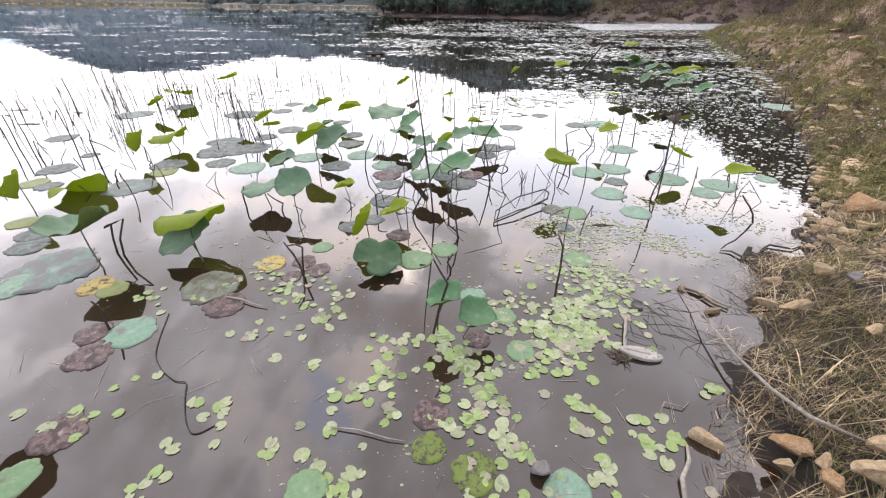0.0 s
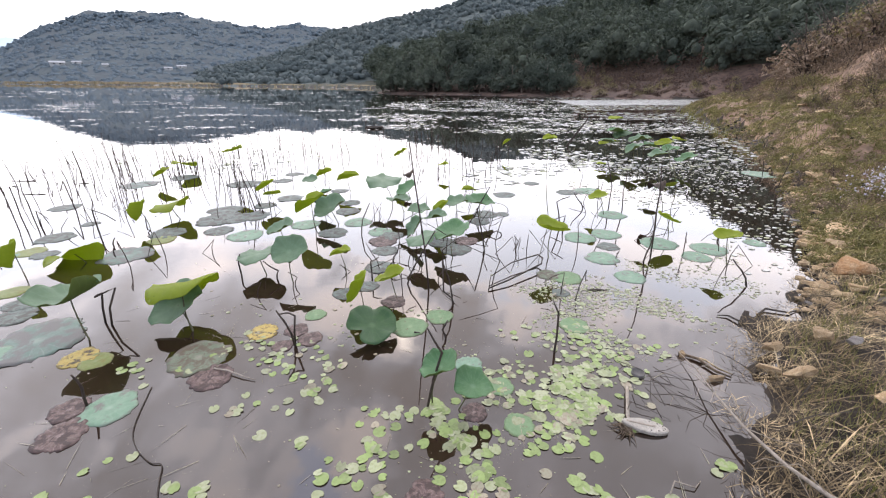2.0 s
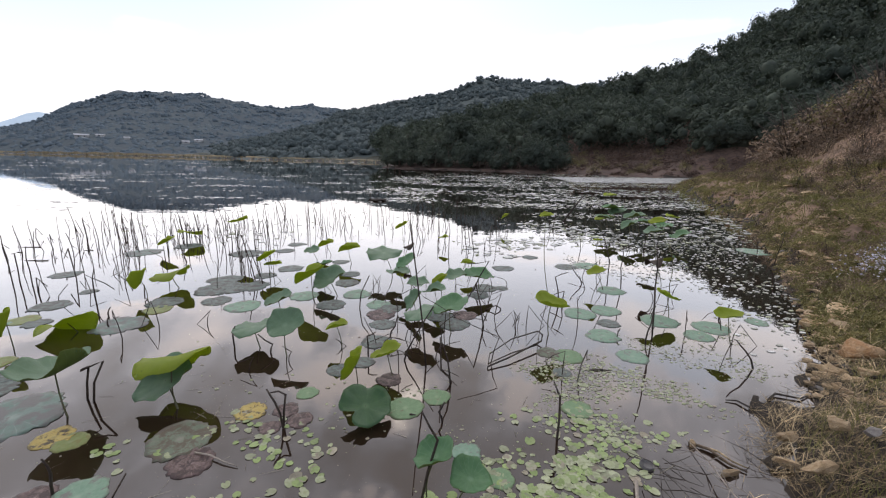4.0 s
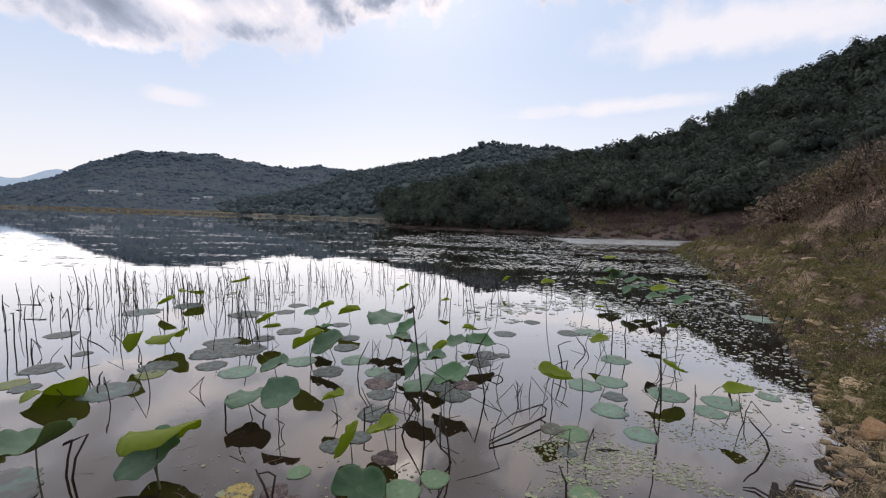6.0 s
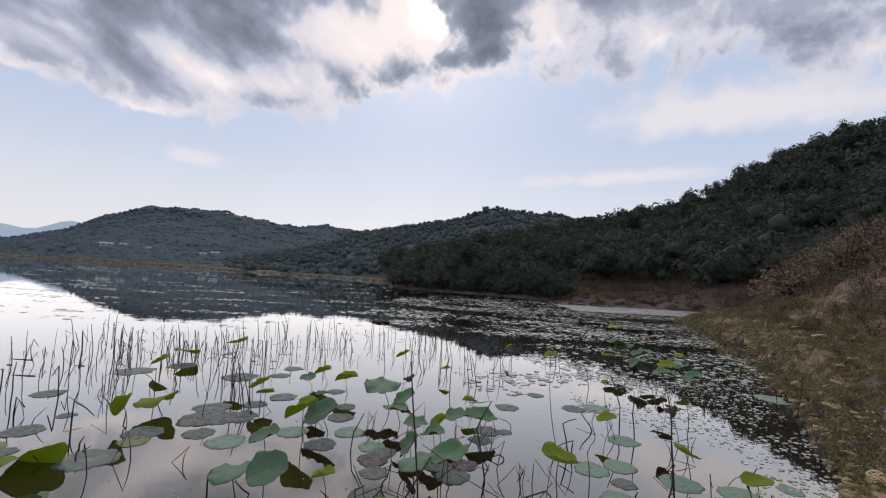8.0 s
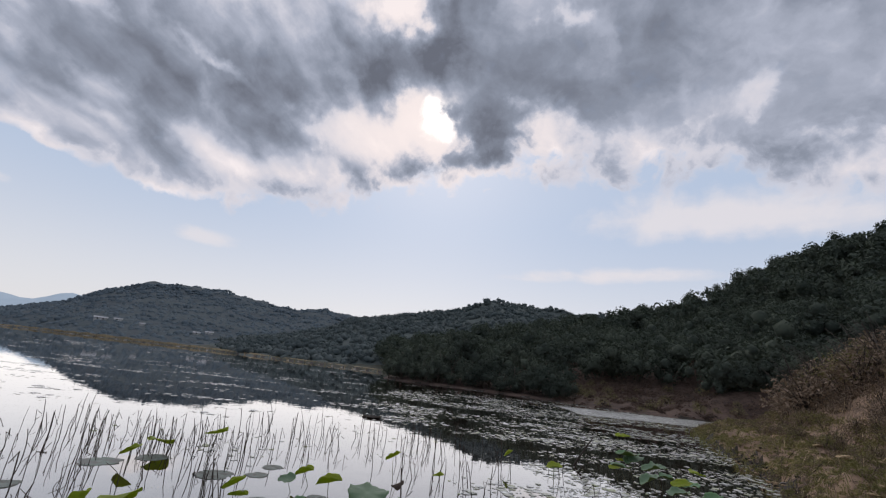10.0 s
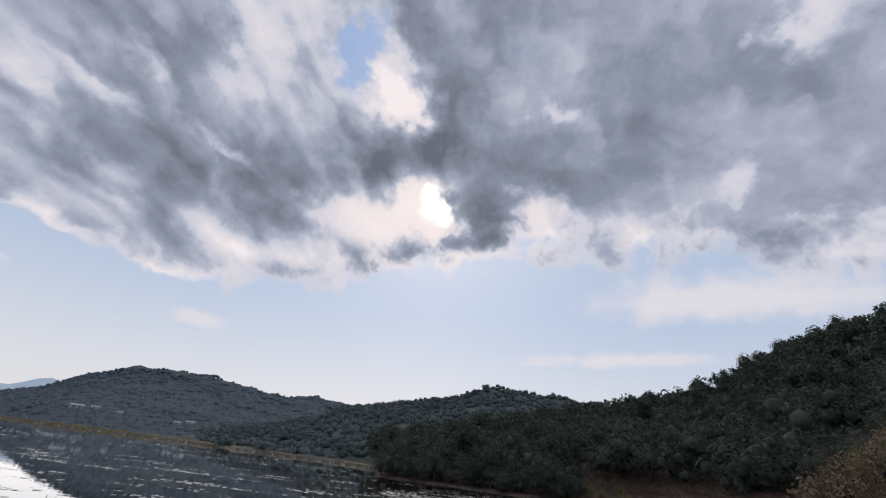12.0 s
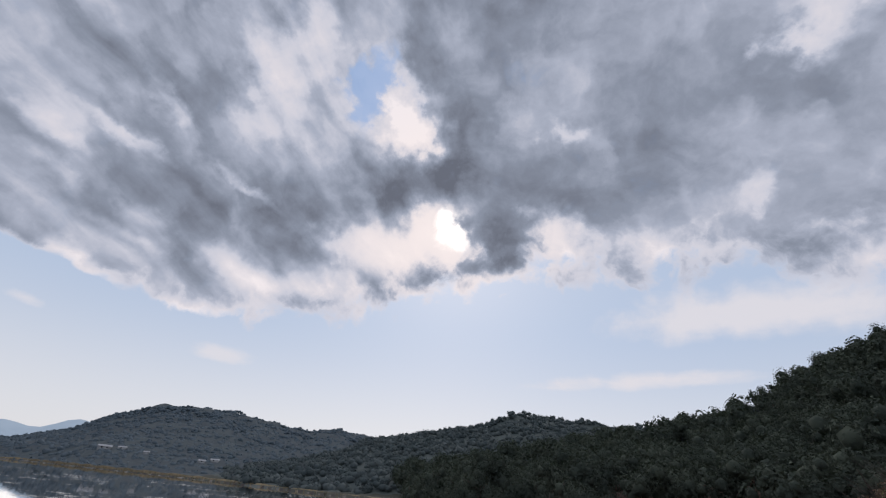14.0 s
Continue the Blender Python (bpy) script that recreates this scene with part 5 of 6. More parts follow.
def small_leaves():
    rng = random.Random(5)
    shapes = []
    for m in range(3):
        for s in range(3):
            v, f = heart(14, 0.025, m * 3 + s)
            shapes.append(mesh_from("floating_leaf", v, f, [FLOAT[m]], None, False))
    names = ("pale green heart-shaped floating leaf", "bright green heart-shaped floating leaf", "faded yellowish floating leaf")
    made, extra = 0, []
    for dx, dy, wide, n in STRAY_DRIFTS + SMALL_DRIFTS:
        tufts = [(rng.gauss(dx, wide * 0.6), rng.gauss(dy, wide * 0.5)) for _ in range(max(3, n // 2))]
        for _ in range(n):
            cx, cy = rng.choice(tufts)
            x, y = rng.gauss(cx, 0.06), rng.gauss(cy, 0.05)
            s = rng.uniform(0.55, 1.0) ** 1.3 * (0.043 if dy < 2.3 else 0.036)
            kind = rng.choices((0, 1, 2), (6, 5, 1.2))[0]
            z = 0.0018 + 0.0014 * rng.random() + 0.0014 * rng.random()
            m = pose(x, y, z, rng.uniform(-5, 5), rng.uniform(-5, 5), rng.uniform(0, 360)) @ Matrix.Diagonal((s, s * rng.uniform(0.85, 1.0), s, 1))
            if made < 300:
                ob = new("floating_leaf", shapes[kind * 3 + rng.randrange(3)])
                ob.matrix_world = m
                tagged(ob, names[kind], "floating leaf", "small floating leaves")
                made += 1
            else:
                extra.append((m, kind))
    base = [heart(14, 0.025, i) for i in range(3)]
    pieces, slots = [], []
    for i, (m, kind) in enumerate(extra):
        v, f = base[i % 3]
        pieces.append(([tuple(m @ Vector(p)) for p in v], f))
        slots.append(kind)
    me = joined("floating_leaf_carpet", pieces, FLOAT, slots)
    me.polygons.foreach_set("use_smooth", np.zeros(len(me.polygons), bool))
    tagged(new("floating_leaf_carpet", me), "scattered small green floating leaves on the water", "floating leaves", kind="stuff")


small_leaves()


def scatter_discs(name, label, seed, beds, mats, weights, flat=0.004, stretch=0.6, fade=1.1):
    """Many little floating leaves as one sheet of separate discs."""
    rng = np.random.default_rng(seed)
    all_v, all_f, slot, o = [], [], [], 0
    for n, x0, x1, y0, y1, s0, s1, patch, cut in beds:
        x, y = rng.uniform(x0, x1, n), rng.uniform(y0, y1, n)
        edge = np.maximum(np.abs(2 * (x - x0) / (x1 - x0) - 1), np.abs(2 * (y - y0) / (y1 - y0) - 1)) ** 3
        keep = (clumping(x * stretch, y, patch, seed) - fade * edge + rng.normal(0, 0.22, n) > cut) & (shore_distance(x, y) < -0.05)
        x, y = x[keep], y[keep]
        for px, py in zip(x, y):
            s, a0, k = s0 * 0.7 + (s1 - s0 * 0.7) * rng.random() ** 2.5, rng.uniform(0, 6.28), 6
            a = a0 + np.arange(k) * 2 * math.pi / k
            wob = rng.uniform(0.75, 1.15, k) * s
            tilt = rng.normal(0, 0.05 if py > 6 else 0.02, 2)
            vx, vy = wob * np.cos(a), wob * np.sin(a) * rng.uniform(0.6, 0.95)
            z = flat + min(0.003, 0.2 * s) * rng.random() + np.abs(tilt[0] * vx + tilt[1] * vy)
            all_v.append(np.c_[px + vx, py + vy, z])
            if py > 12:
                all_f.append(tuple(range(o, o + k)))
                slot.append(int(rng.choice(len(mats), p=weights)))
                o += k
                continue
            low = np.c_[px + vx * 0.96, py + vy * 0.96, np.full(k, -0.002)]
            all_v.append(low)
            all_f.append(tuple(range(o, o + k)))
            all_f += [(o + i, o + k + i, o + k + (i + 1) % k, o + (i + 1) % k) for i in range(k)]
            slot += [int(rng.choice(len(mats), p=weights))] * (k + 1)
            o += 2 * k
    tagged(new(name, mesh_from(name, np.concatenate(all_v), all_f, mats, slot)), label, "floating leaves", kind="stuff")


scatter_discs("duckweed_patch", "patches of tiny pale green floating leaves", 31,
              ((6500, 0.6, 2.5, 2.4, 3.8, 0.006, 0.02, 0.5, -0.15), (3000, 1.9, 3.6, 3.0, 4.7, 0.005, 0.018, 0.6, -0.1), (900, -1.6, 1.0, 1.9, 3.4, 0.006, 0.02, 0.5, 0.25),
               (700, -0.9, 0.9, 0.9, 1.9, 0.004, 0.013, 0.4, 0.15), (600, 1.0, 2.2, 1.9, 2.9, 0.005, 0.018, 0.5, 0.1), (500, -3.5, -0.8, 1.9, 3.6, 0.006, 0.02, 0.6, 0.3)),
              [FLOAT[0], FLOAT[2]], (0.8, 0.2), 0.0014)
scatter_discs("pond_flecks", "tiny flecks of plant debris on the water film", 34,
              ((3400, -2.8, 1.7, 0.8, 3.2, 0.001, 0.004, 0.3, -0.1), (260, -2.8, 1.6, 0.8, 3.4, 0.005, 0.012, 0.5, 0.1), (2400, -5, 4, 3.0, 7.0, 0.004, 0.013, 0.7, 0.0)), [FLOAT[2], DEBRIS, FLOAT[0]], (0.5, 0.15, 0.35), 0.0006)
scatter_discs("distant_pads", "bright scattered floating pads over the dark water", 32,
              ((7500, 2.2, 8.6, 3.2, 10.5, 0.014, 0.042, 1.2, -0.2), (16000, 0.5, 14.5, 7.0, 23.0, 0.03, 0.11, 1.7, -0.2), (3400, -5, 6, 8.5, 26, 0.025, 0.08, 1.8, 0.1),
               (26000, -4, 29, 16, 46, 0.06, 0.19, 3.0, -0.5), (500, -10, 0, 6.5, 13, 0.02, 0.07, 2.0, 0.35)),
              [FLOAT_FAR, FLOAT[0], FLOAT_GLARE], (0.5, 0.12, 0.38))
scatter_discs("inlet_pads", "dense bright sheet of pads at the inlet", 36, ((15000, 10.5, 27, 31.5, 39, 0.12, 0.26, 5.0, -2.0),), [FLOAT_GLARE], (1.0,), 0.004, 0.3, 0.4)
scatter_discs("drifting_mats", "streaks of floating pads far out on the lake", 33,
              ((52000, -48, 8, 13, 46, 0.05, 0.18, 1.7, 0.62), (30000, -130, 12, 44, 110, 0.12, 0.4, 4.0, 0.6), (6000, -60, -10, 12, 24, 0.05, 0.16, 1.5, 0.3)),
              [FLOAT_GLARE], (1.0,), 0.004, 0.33, 0.5)


def drifting_straws():
    """Loose pale stems and fibres lying on the water film."""
    rng = np.random.default_rng(37)
    n = 150
    x, y = rng.uniform(-2.6, 1.6, n), rng.uniform(0.8, 3.4, n)
    a, l = rng.uniform(0, 6.28, n), rng.uniform(0.03, 0.22, n) ** 1.0
    z = np.full(n, 0.003)
    v, f = blades(np.c_[x, y, z], np.c_[x + np.cos(a) * l, y + np.sin(a) * l, z + 0.001], rng.uniform(0.0007, 0.002, n), rng, 0.01)
    tagged(new("drifting_straws", mesh_from("drifting_straws", v, f, [FLOAT[2]])), "thin pale stems adrift on the water", "straw", kind="stuff")


drifting_straws()


# ---- the near bank ----
def ground_z(x, y):
    return max(float(height(np.array([x]), np.array([y]))[0]), 0.0)


def rock_mesh(seed, mat, sharp=0.5):
    """A worn stone of about unit length: a cut block with chipped faces."""
    rng = random.Random(seed)
    bm = bmesh.new()
    bmesh.ops.create_icosphere(bm, subdivisions=3, radius=0.5)
    planes = [(Vector((rng.gauss(0, 1), rng.gauss(0, 1), rng.gauss(0, 1))).normalized(), rng.uniform(0.17, 0.33)) for _ in range(9)]
    planes += [(Vector((rng.gauss(0, 0.15), rng.gauss(0, 0.15), 1)).normalized(), rng.uniform(0.2, 0.3))]
    off = Vector((rng.uniform(0, 50), rng.uniform(0, 50), 0))
    for v in bm.verts:
        for nrm, dist in planes:
            k = v.co.dot(nrm) - dist
            if k > 0:
                v.co -= nrm * k
        v.co += v.co.normalized() * (noise.noise(v.co * 5 + off) * 0.06 + noise.noise(v.co * 14 + off) * 0.024)
    me = bpy.data.meshes.new("rock")
    bm.to_mesh(me)
    bm.free()
    me.materials.append(mat)
    return me


ROCKS = [rock_mesh(i, ROCK) for i in range(7)]
ROCKS_GREY = [rock_mesh(20 + i, ROCK_GREY) for i in range(3)]
ROCKS_RED = [rock_mesh(30 + i, ROCK_RED) for i in range(2)]


def rock(x, y, long, wide, tall, turn, me, label, sink=0.3, group="", lift=0.004):
    if y < 2.6:
        long, wide, tall = long * 0.78, wide * 0.9, tall * 1.3
        lift += 0.1 * min(1.0, max(0.0, float(shore_distance(np.array([x]), np.array([y]))[0]) * 4))
    ob = new("rock", me)
    ob.matrix_world = pose(x, y, ground_z(x, y) + tall * (0.32 - sink) + lift, 0, 0, turn) @ Matrix.Diagonal((long, wide, tall, 1))
    return tagged(ob, label, "rock", group)


rock(4.05, 3.58, 0.46, 0.4, 0.42, 15, ROCKS_RED[0], "large rounded ochre rock at the waterline", 0.1)
rock(1.30, 1.18, 0.21, 0.11, 0.10, -38, ROCKS[1], "pale orange stone lying in shallow water", 0.1)
rock(0.49, 1.05, 0.16, 0.11, 0.10, 40, ROCKS_GREY[0], "smooth grey stone in the water", 0.1)
rock(2.46, 2.43, 0.30, 0.12, 0.09, 4, ROCKS[2], "flat pale stone slab on the straw")
rock(2.27, 2.19, 0.22, 0.09, 0.08, -28, ROCKS[3], "flat pale stone on the straw")
rock(2.33, 2.05, 0.27, 0.14, 0.10, -8, ROCKS[4], "cream stone block on the straw")
rock(2.72, 2.36, 0.30, 0.12, 0.08, -16, ROCKS[5], "flat sandy stone half covered with straw")
rock(2.80, 2.24, 0.16, 0.12, 0.08, 30, ROCKS_GREY[1], "grey-brown stone in dry grass")
rock(2.50, 1.73, 0.15, 0.09, 0.07, -12, ROCKS[0], "cream stone in dry grass")
rock(1.62, 1.13, 0.25, 0.14, 0.10, -30, ROCKS_RED[0], "brown flat stone at the water's edge", 0.15)
rock(1.55, 1.02, 0.15, 0.11, 0.09, -45, ROCKS[6], "pale sandy stone at the water's edge", 0.15)
rock(1.64, 0.98, 0.12, 0.09, 0.08, 10, ROCKS[0], "small pale stone at the water's edge", 0.15)
rock(1.90, 1.05, 0.20, 0.12, 0.08, 8, ROCKS[2], "cream stone bedded in straw")
rock(1.80, 0.93, 0.26, 0.15, 0.12, -5, ROCKS[3], "large pale orange stone by the bank")
rock(1.62, 0.92, 0.17, 0.12, 0.12, 80, ROCKS_RED[1], "rust brown stone by the bank")
rock(1.87, 2.14, 0.19, 0.08, 0.055, 12, ROCKS[1], "sandy stone lying in the shallows", 0.1)
rock(1.80, 2.40, 0.10, 0.06, 0.06, -30, ROCKS[5], "small sandy stone among rotten leaves", 0.1)
rock(4.95, 4.67, 0.55, 0.3, 0.2, 40, ROCKS[4], "broad tan stone at the waterline", 0.2)


# flat ochre slabs laid bare on the slope
for x, y, long, turn in ((11.1, 12.0, 1.0, 20), (11.2, 12.7, 0.8, -15), (11.4, 11.6, 0.7, 40), (12.0, 14.0, 0.6, 10), (6.55, 6.95, 0.5, 25), (5.8, 6.1, 0.45, 50), (5.05, 4.7, 0.6, 30), (4.65, 4.3, 0.5, 12), (6.7, 6.8, 0.35, 80)):
    rock(x, y, long, long * 0.6, long * 0.22, turn, ROCKS[int(long * 10) % 7], "broad flat ochre slab bared on the bank", 0.1, "flat slabs on the bank")


def strew_rocks():
    rng = random.Random(15)
    line = SHORE_NEAR
    for i in range(115):
        k = rng.randrange(7, len(line) - 6)
        f = rng.random()
        ax, ay = line[k]
        bx, by = line[k + 1]
        nx, ny = (by - ay), -(bx - ax)
        l = math.hypot(nx, ny)
        d = abs(rng.gauss(0.05, 0.28)) * (1 + 0.12 * ay)
        x, y = ax + (bx - ax) * f + nx / l * d, ay + (by - ay) * f + ny / l * d
        s = rng.uniform(0.06, 0.2) * (1 + 0.13 * y)
        rock(x, y, s, s * rng.uniform(0.5, 0.8), s * rng.uniform(0.25, 0.5), rng.uniform(0, 180), rng.choice(ROCKS), "weathered sandy stone on the shore", 0.2, "stones along the shore")
    for i in range(45):
        a, r = radians(rng.uniform(35, 47)), rng.uniform(9, 30)
        x, y = r * math.sin(a), r * math.cos(a)
        if shore_distance(np.array([x]), np.array([y]))[0] > 1:
            s = rng.uniform(0.12, 0.4)
            rock(x, y, s, s * 0.7, s * 0.45, rng.uniform(0, 180), rng.choice(ROCKS), "pale stone on the dry slope", 0.2, "stones along the shore")


strew_rocks()


def strew_pebbles():
    """Rubble and clods along the waterline."""
    rng = np.random.default_rng(61)
    bv, bf = BLANKS[1]
    near = np.array(SHORE_NEAR)
    verts, faces, slot = [], [], []
    for i in range(420):
        k = rng.integers(7, len(near) - 4)
        a, b = near[k], near[k + 1]
        side = np.array([b[1] - a[1], a[0] - b[0]]) / np.linalg.norm(b - a)
        p = a + (b - a) * rng.random() + side * (rng.exponential(0.22) - 0.06) * (1 + 0.05 * a[1])
        s = rng.uniform(0.008, 0.034) * (1 + 0.16 * p[1])
        z = ground_z(p[0], p[1])
        shape = bv * rng.uniform(0.55, 1.1, (len(bv), 1)) * [s * rng.uniform(0.8, 1.5), s, s * rng.uniform(0.4, 0.8)]
        verts.append(shape + [p[0], p[1], z + s * 0.15])
        faces.append(bf + i * len(bv))
        slot += [int(rng.choice(4, p=(0.5, 0.05, 0.43, 0.02)))] * len(bf)
    tagged(new("shore_rubble", mesh_from("shore_rubble", np.concatenate(verts), np.concatenate(faces), [ROCK, ROCK_GREY, BANK, ROCK_RED], slot)), "small stones and clods along the waterline", "rubble", kind="stuff")


strew_pebbles()


def lay_straw():
    rng = np.random.default_rng(41)
    roots, tips, w = [], [], []

    def add(n, x0, x1, y0, y1, d0, d1, long, wide, rise, cut=-9.0):
        x, y = rng.uniform(x0, x1, n), rng.uniform(y0, y1, n)
        d = shore_distance(x, y)
        keep = (d > d0) & (d < d1) & (rough_field(x, y, 0.9) > cut)
        x, y = x[keep], y[keep]
        z = np.maximum(height(x, y), 0) + rng.uniform(0, 0.035, len(x))
        a = rng.normal(0.3, 1.0, len(x))
        l = rng.uniform(0.4, 1.0, len(x)) * long
        up = np.abs(rng.normal(0, rise, len(x))) * l
        tx, ty = x + np.cos(a) * l, y + np.sin(a) * l
        roots.append(np.c_[x, y, z]), tips.append(np.c_[tx, ty, np.maximum(height(tx, ty), 0.0) + 0.012 + up]), w.append(rng.uniform(0.5, 1.0, len(x)) * wide)

    add(25000, 1.35, 4.4, 0.3, 3.8, -0.03, 2.6, 0.17, 0.002, 0.3, -0.4)
    add(2600, 1.35, 4.4, 0.3, 3.8, 0.0, 2.4, 0.4, 0.003, 0.2, -0.35)
    add(11000, 2.5, 10.5, 2.8, 12, 0.15, 6, 0.24, 0.0045, 0.4, -0.3)
    add(20000, 5, 30, 8, 34, 0.1, 12, 0.4, 0.01, 0.6, 0.1)
    add(5200, 1.2, 3.6, 0.7, 3.6, -0.16, 0.06, 0.16, 0.0022, 0.05, -0.35)
    add(900, 1.4, 4.2, 0.5, 3.6, 0.02, 2.2, 0.3, 0.0045, 0.25, -0.5)
    add(2600, 2.6, 8.5, 2.9, 9.5, -0.12, 0.25, 0.22, 0.004, 0.05, -0.4)
    rows = [np.concatenate(a) for a in (roots, tips, w)]
    dark = rng.random(len(rows[0])) < 0.16
    v, f = blades(rows[0][dark], rows[1][dark], rows[2][dark] * 1.3, rng, 0.05)
    tagged(new("rotting_litter", mesh_from("rotting_litter", v, f, [LITTER])), "dark rotting stems among the straw on the bank", "litter", kind="stuff")
    v, f = blades(rows[0][~dark], rows[1][~dark], rows[2][~dark], rng, 0.08)
    tagged(new("straw_litter", mesh_from("straw_litter", v, f, [STRAW])), "matted dry straw covering the bank", "straw", kind="stuff")


lay_straw()


def grow_grass():
    rng = np.random.default_rng(42)
    roots, tips, w = [], [], []

    def add(n, x0, x1, y0, y1, d0, d1, tall, wide, cut):
        x, y = rng.uniform(x0, x1, n), rng.uniform(y0, y1, n)
        d = shore_distance(x, y)
        keep = (d > d0) & (d < d1) & (rough_field(x + 3, y - 2, 1.4 + 0.1 * y1) > cut)
        x, y = x[keep], y[keep]
        z = np.maximum(height(x, y), 0)
        h = rng.uniform(0.4, 1.0, len(x)) * tall
        tx, ty = x + rng.normal(0, 0.45, len(x)) * h, y + rng.normal(0, 0.45, len(x)) * h
        roots.append(np.c_[x, y, z - 0.02]), tips.append(np.c_[tx, ty, z + h]), w.append(rng.uniform(0.5, 1.0, len(x)) * wide)

    add(13000, 1.6, 4.4, 0.5, 3.4, 0.2, 2.6, 0.12, 0.0024, -0.15)
    add(11000, 3.5, 10.5, 3.0, 12, 0.4, 3.5, 0.2, 0.006, 0.12)
    add(14000, 7, 24, 8, 32, 0.1, 3.2, 0.3, 0.011, 0.15)
    add(1300, 9.5, 16, 14, 29, -0.5, 0.7, 0.35, 0.015, -0.2)
    v, f = blades(np.concatenate(roots), np.concatenate(tips), np.concatenate(w), rng, 0.1)
    tagged(new("bank_grass", mesh_from("bank_grass", v, f, [GRASS])), "tufts of olive grass on the bank", "grass", kind="stuff")


grow_grass()


def build_shrub(seed, mat, label, n=340):
    """A rounded dry bush of about 1 m: thin twigs and many small leaves."""
    rng = np.random.default_rng(seed)
    ob = empty("shrub", Matrix.Identity(4), label, "shrub", "shrubs on the slope")
    pieces = []
    for k in range(12):
        a, l = rng.uniform(0, 6.28), rng.uniform(0.5, 1.15)
        s = rng.uniform(0.2, 0.75)
        pieces.append(tube_arrays([(0, 0, -0.1), (math.cos(a) * s * 0.4, math.sin(a) * s * 0.4, l * 0.55), (math.cos(a) * s, math.sin(a) * s, l)], [0.012, 0.008, 0.003], 4))
    part("twig_frame", joined("twig_frame", pieces, [TWIG]), ob)
    dirs = rng.normal(size=(n, 3))
    dirs[:, 2] = np.abs(dirs[:, 2])
    dirs /= np.linalg.norm(dirs, axis=1, keepdims=True)
    c = dirs * (rng.uniform(0.35, 1.05, n) ** 0.6)[:, None] * [0.62, 0.62, 0.85]
    v, f = cards(c, dirs + rng.normal(size=(n, 3)) * 0.6, rng.uniform(0.025, 0.065, n), rng, 0.4)
    part("foliage", mesh_from("foliage", v, f, [mat]), ob)
    return ob


SHRUBS = [build_shrub(60 + i, SHRUB, "dry brown bush on the slope") for i in range(3)] + [build_shrub(70 + i, SHRUB_GREEN, "dull green bush on the bank") for i in range(2)]


def plant_shrubs():
    rng = random.Random(19)
    spots = []
    while len(spots) < 190:
        a, r = radians(rng.uniform(29, 52)), rng.uniform(8, 34)
        x, y = r * math.sin(a), r * math.cos(a)
        d = float(shore_distance(np.array([x]), np.array([y]))[0])
        if 1.6 < d < 15 and y < 40:
            green = d < 4 and rng.random() < 0.6
            spots.append((x, y, rng.uniform(0.15, 0.28) + min(d, 9) * 0.105, rng.randrange(3, 5) if green else rng.randrange(3)))
    while len(spots) < 235:
        x, y = rng.uniform(13, 40), rng.uniform(40, 60)
        d = float(shore_distance(np.array([x]), np.array([y]))[0])
        if 1.0 < d < 16 and ridge_height(np.array([x]), np.array([y]), 2)[0] < 3:
            spots.append((x, y, rng.uniform(0.5, 1.2), rng.choice((3, 4))))
    while len(spots) < 300:
        a, r = radians(rng.uniform(38, 52)), rng.uniform(20, 33)
        x, y = r * math.sin(a), r * math.cos(a)
        if float(shore_distance(np.array([x]), np.array([y]))[0]) > 6.5:
            spots.append((x, y, rng.uniform(0.9, 1.7), rng.choice((0, 1, 2, 2, 3))))
    while len(spots) < 335:
        a, r = radians(rng.uniform(37.5, 47)), rng.uniform(26, 34)
        x, y = r * math.sin(a), r * math.cos(a)
        if float(shore_distance(np.array([x]), np.array([y]))[0]) > 4.5:
            spots.append((x, y, rng.uniform(1.5, 2.5), rng.choice((0, 1, 2, 2, 3))))
    for _ in range(16):
        f = rng.random()
        spots.append((13.9 + 2.6 * f + rng.uniform(-0.2, 0.5), 22.6 + 5.2 * f + rng.uniform(-0.3, 0.3), rng.uniform(0.28, 0.42), rng.randrange(3, 5)))
    used = set()
    for x, y, s, kind in spots:
        m = pose(x, y, ground_z(x, y) - 0.05, 0, 0, rng.uniform(0, 360)) @ Matrix.Diagonal((s * 1.2, s * 1.2, s, 1))
        if kind not in used:
            used.add(kind)
            SHRUBS[kind].matrix_basis = m
        else:
            ob = copy_thing(SHRUBS[kind], Matrix.Identity(4))
            ob.matrix_basis = m


plant_shrubs()


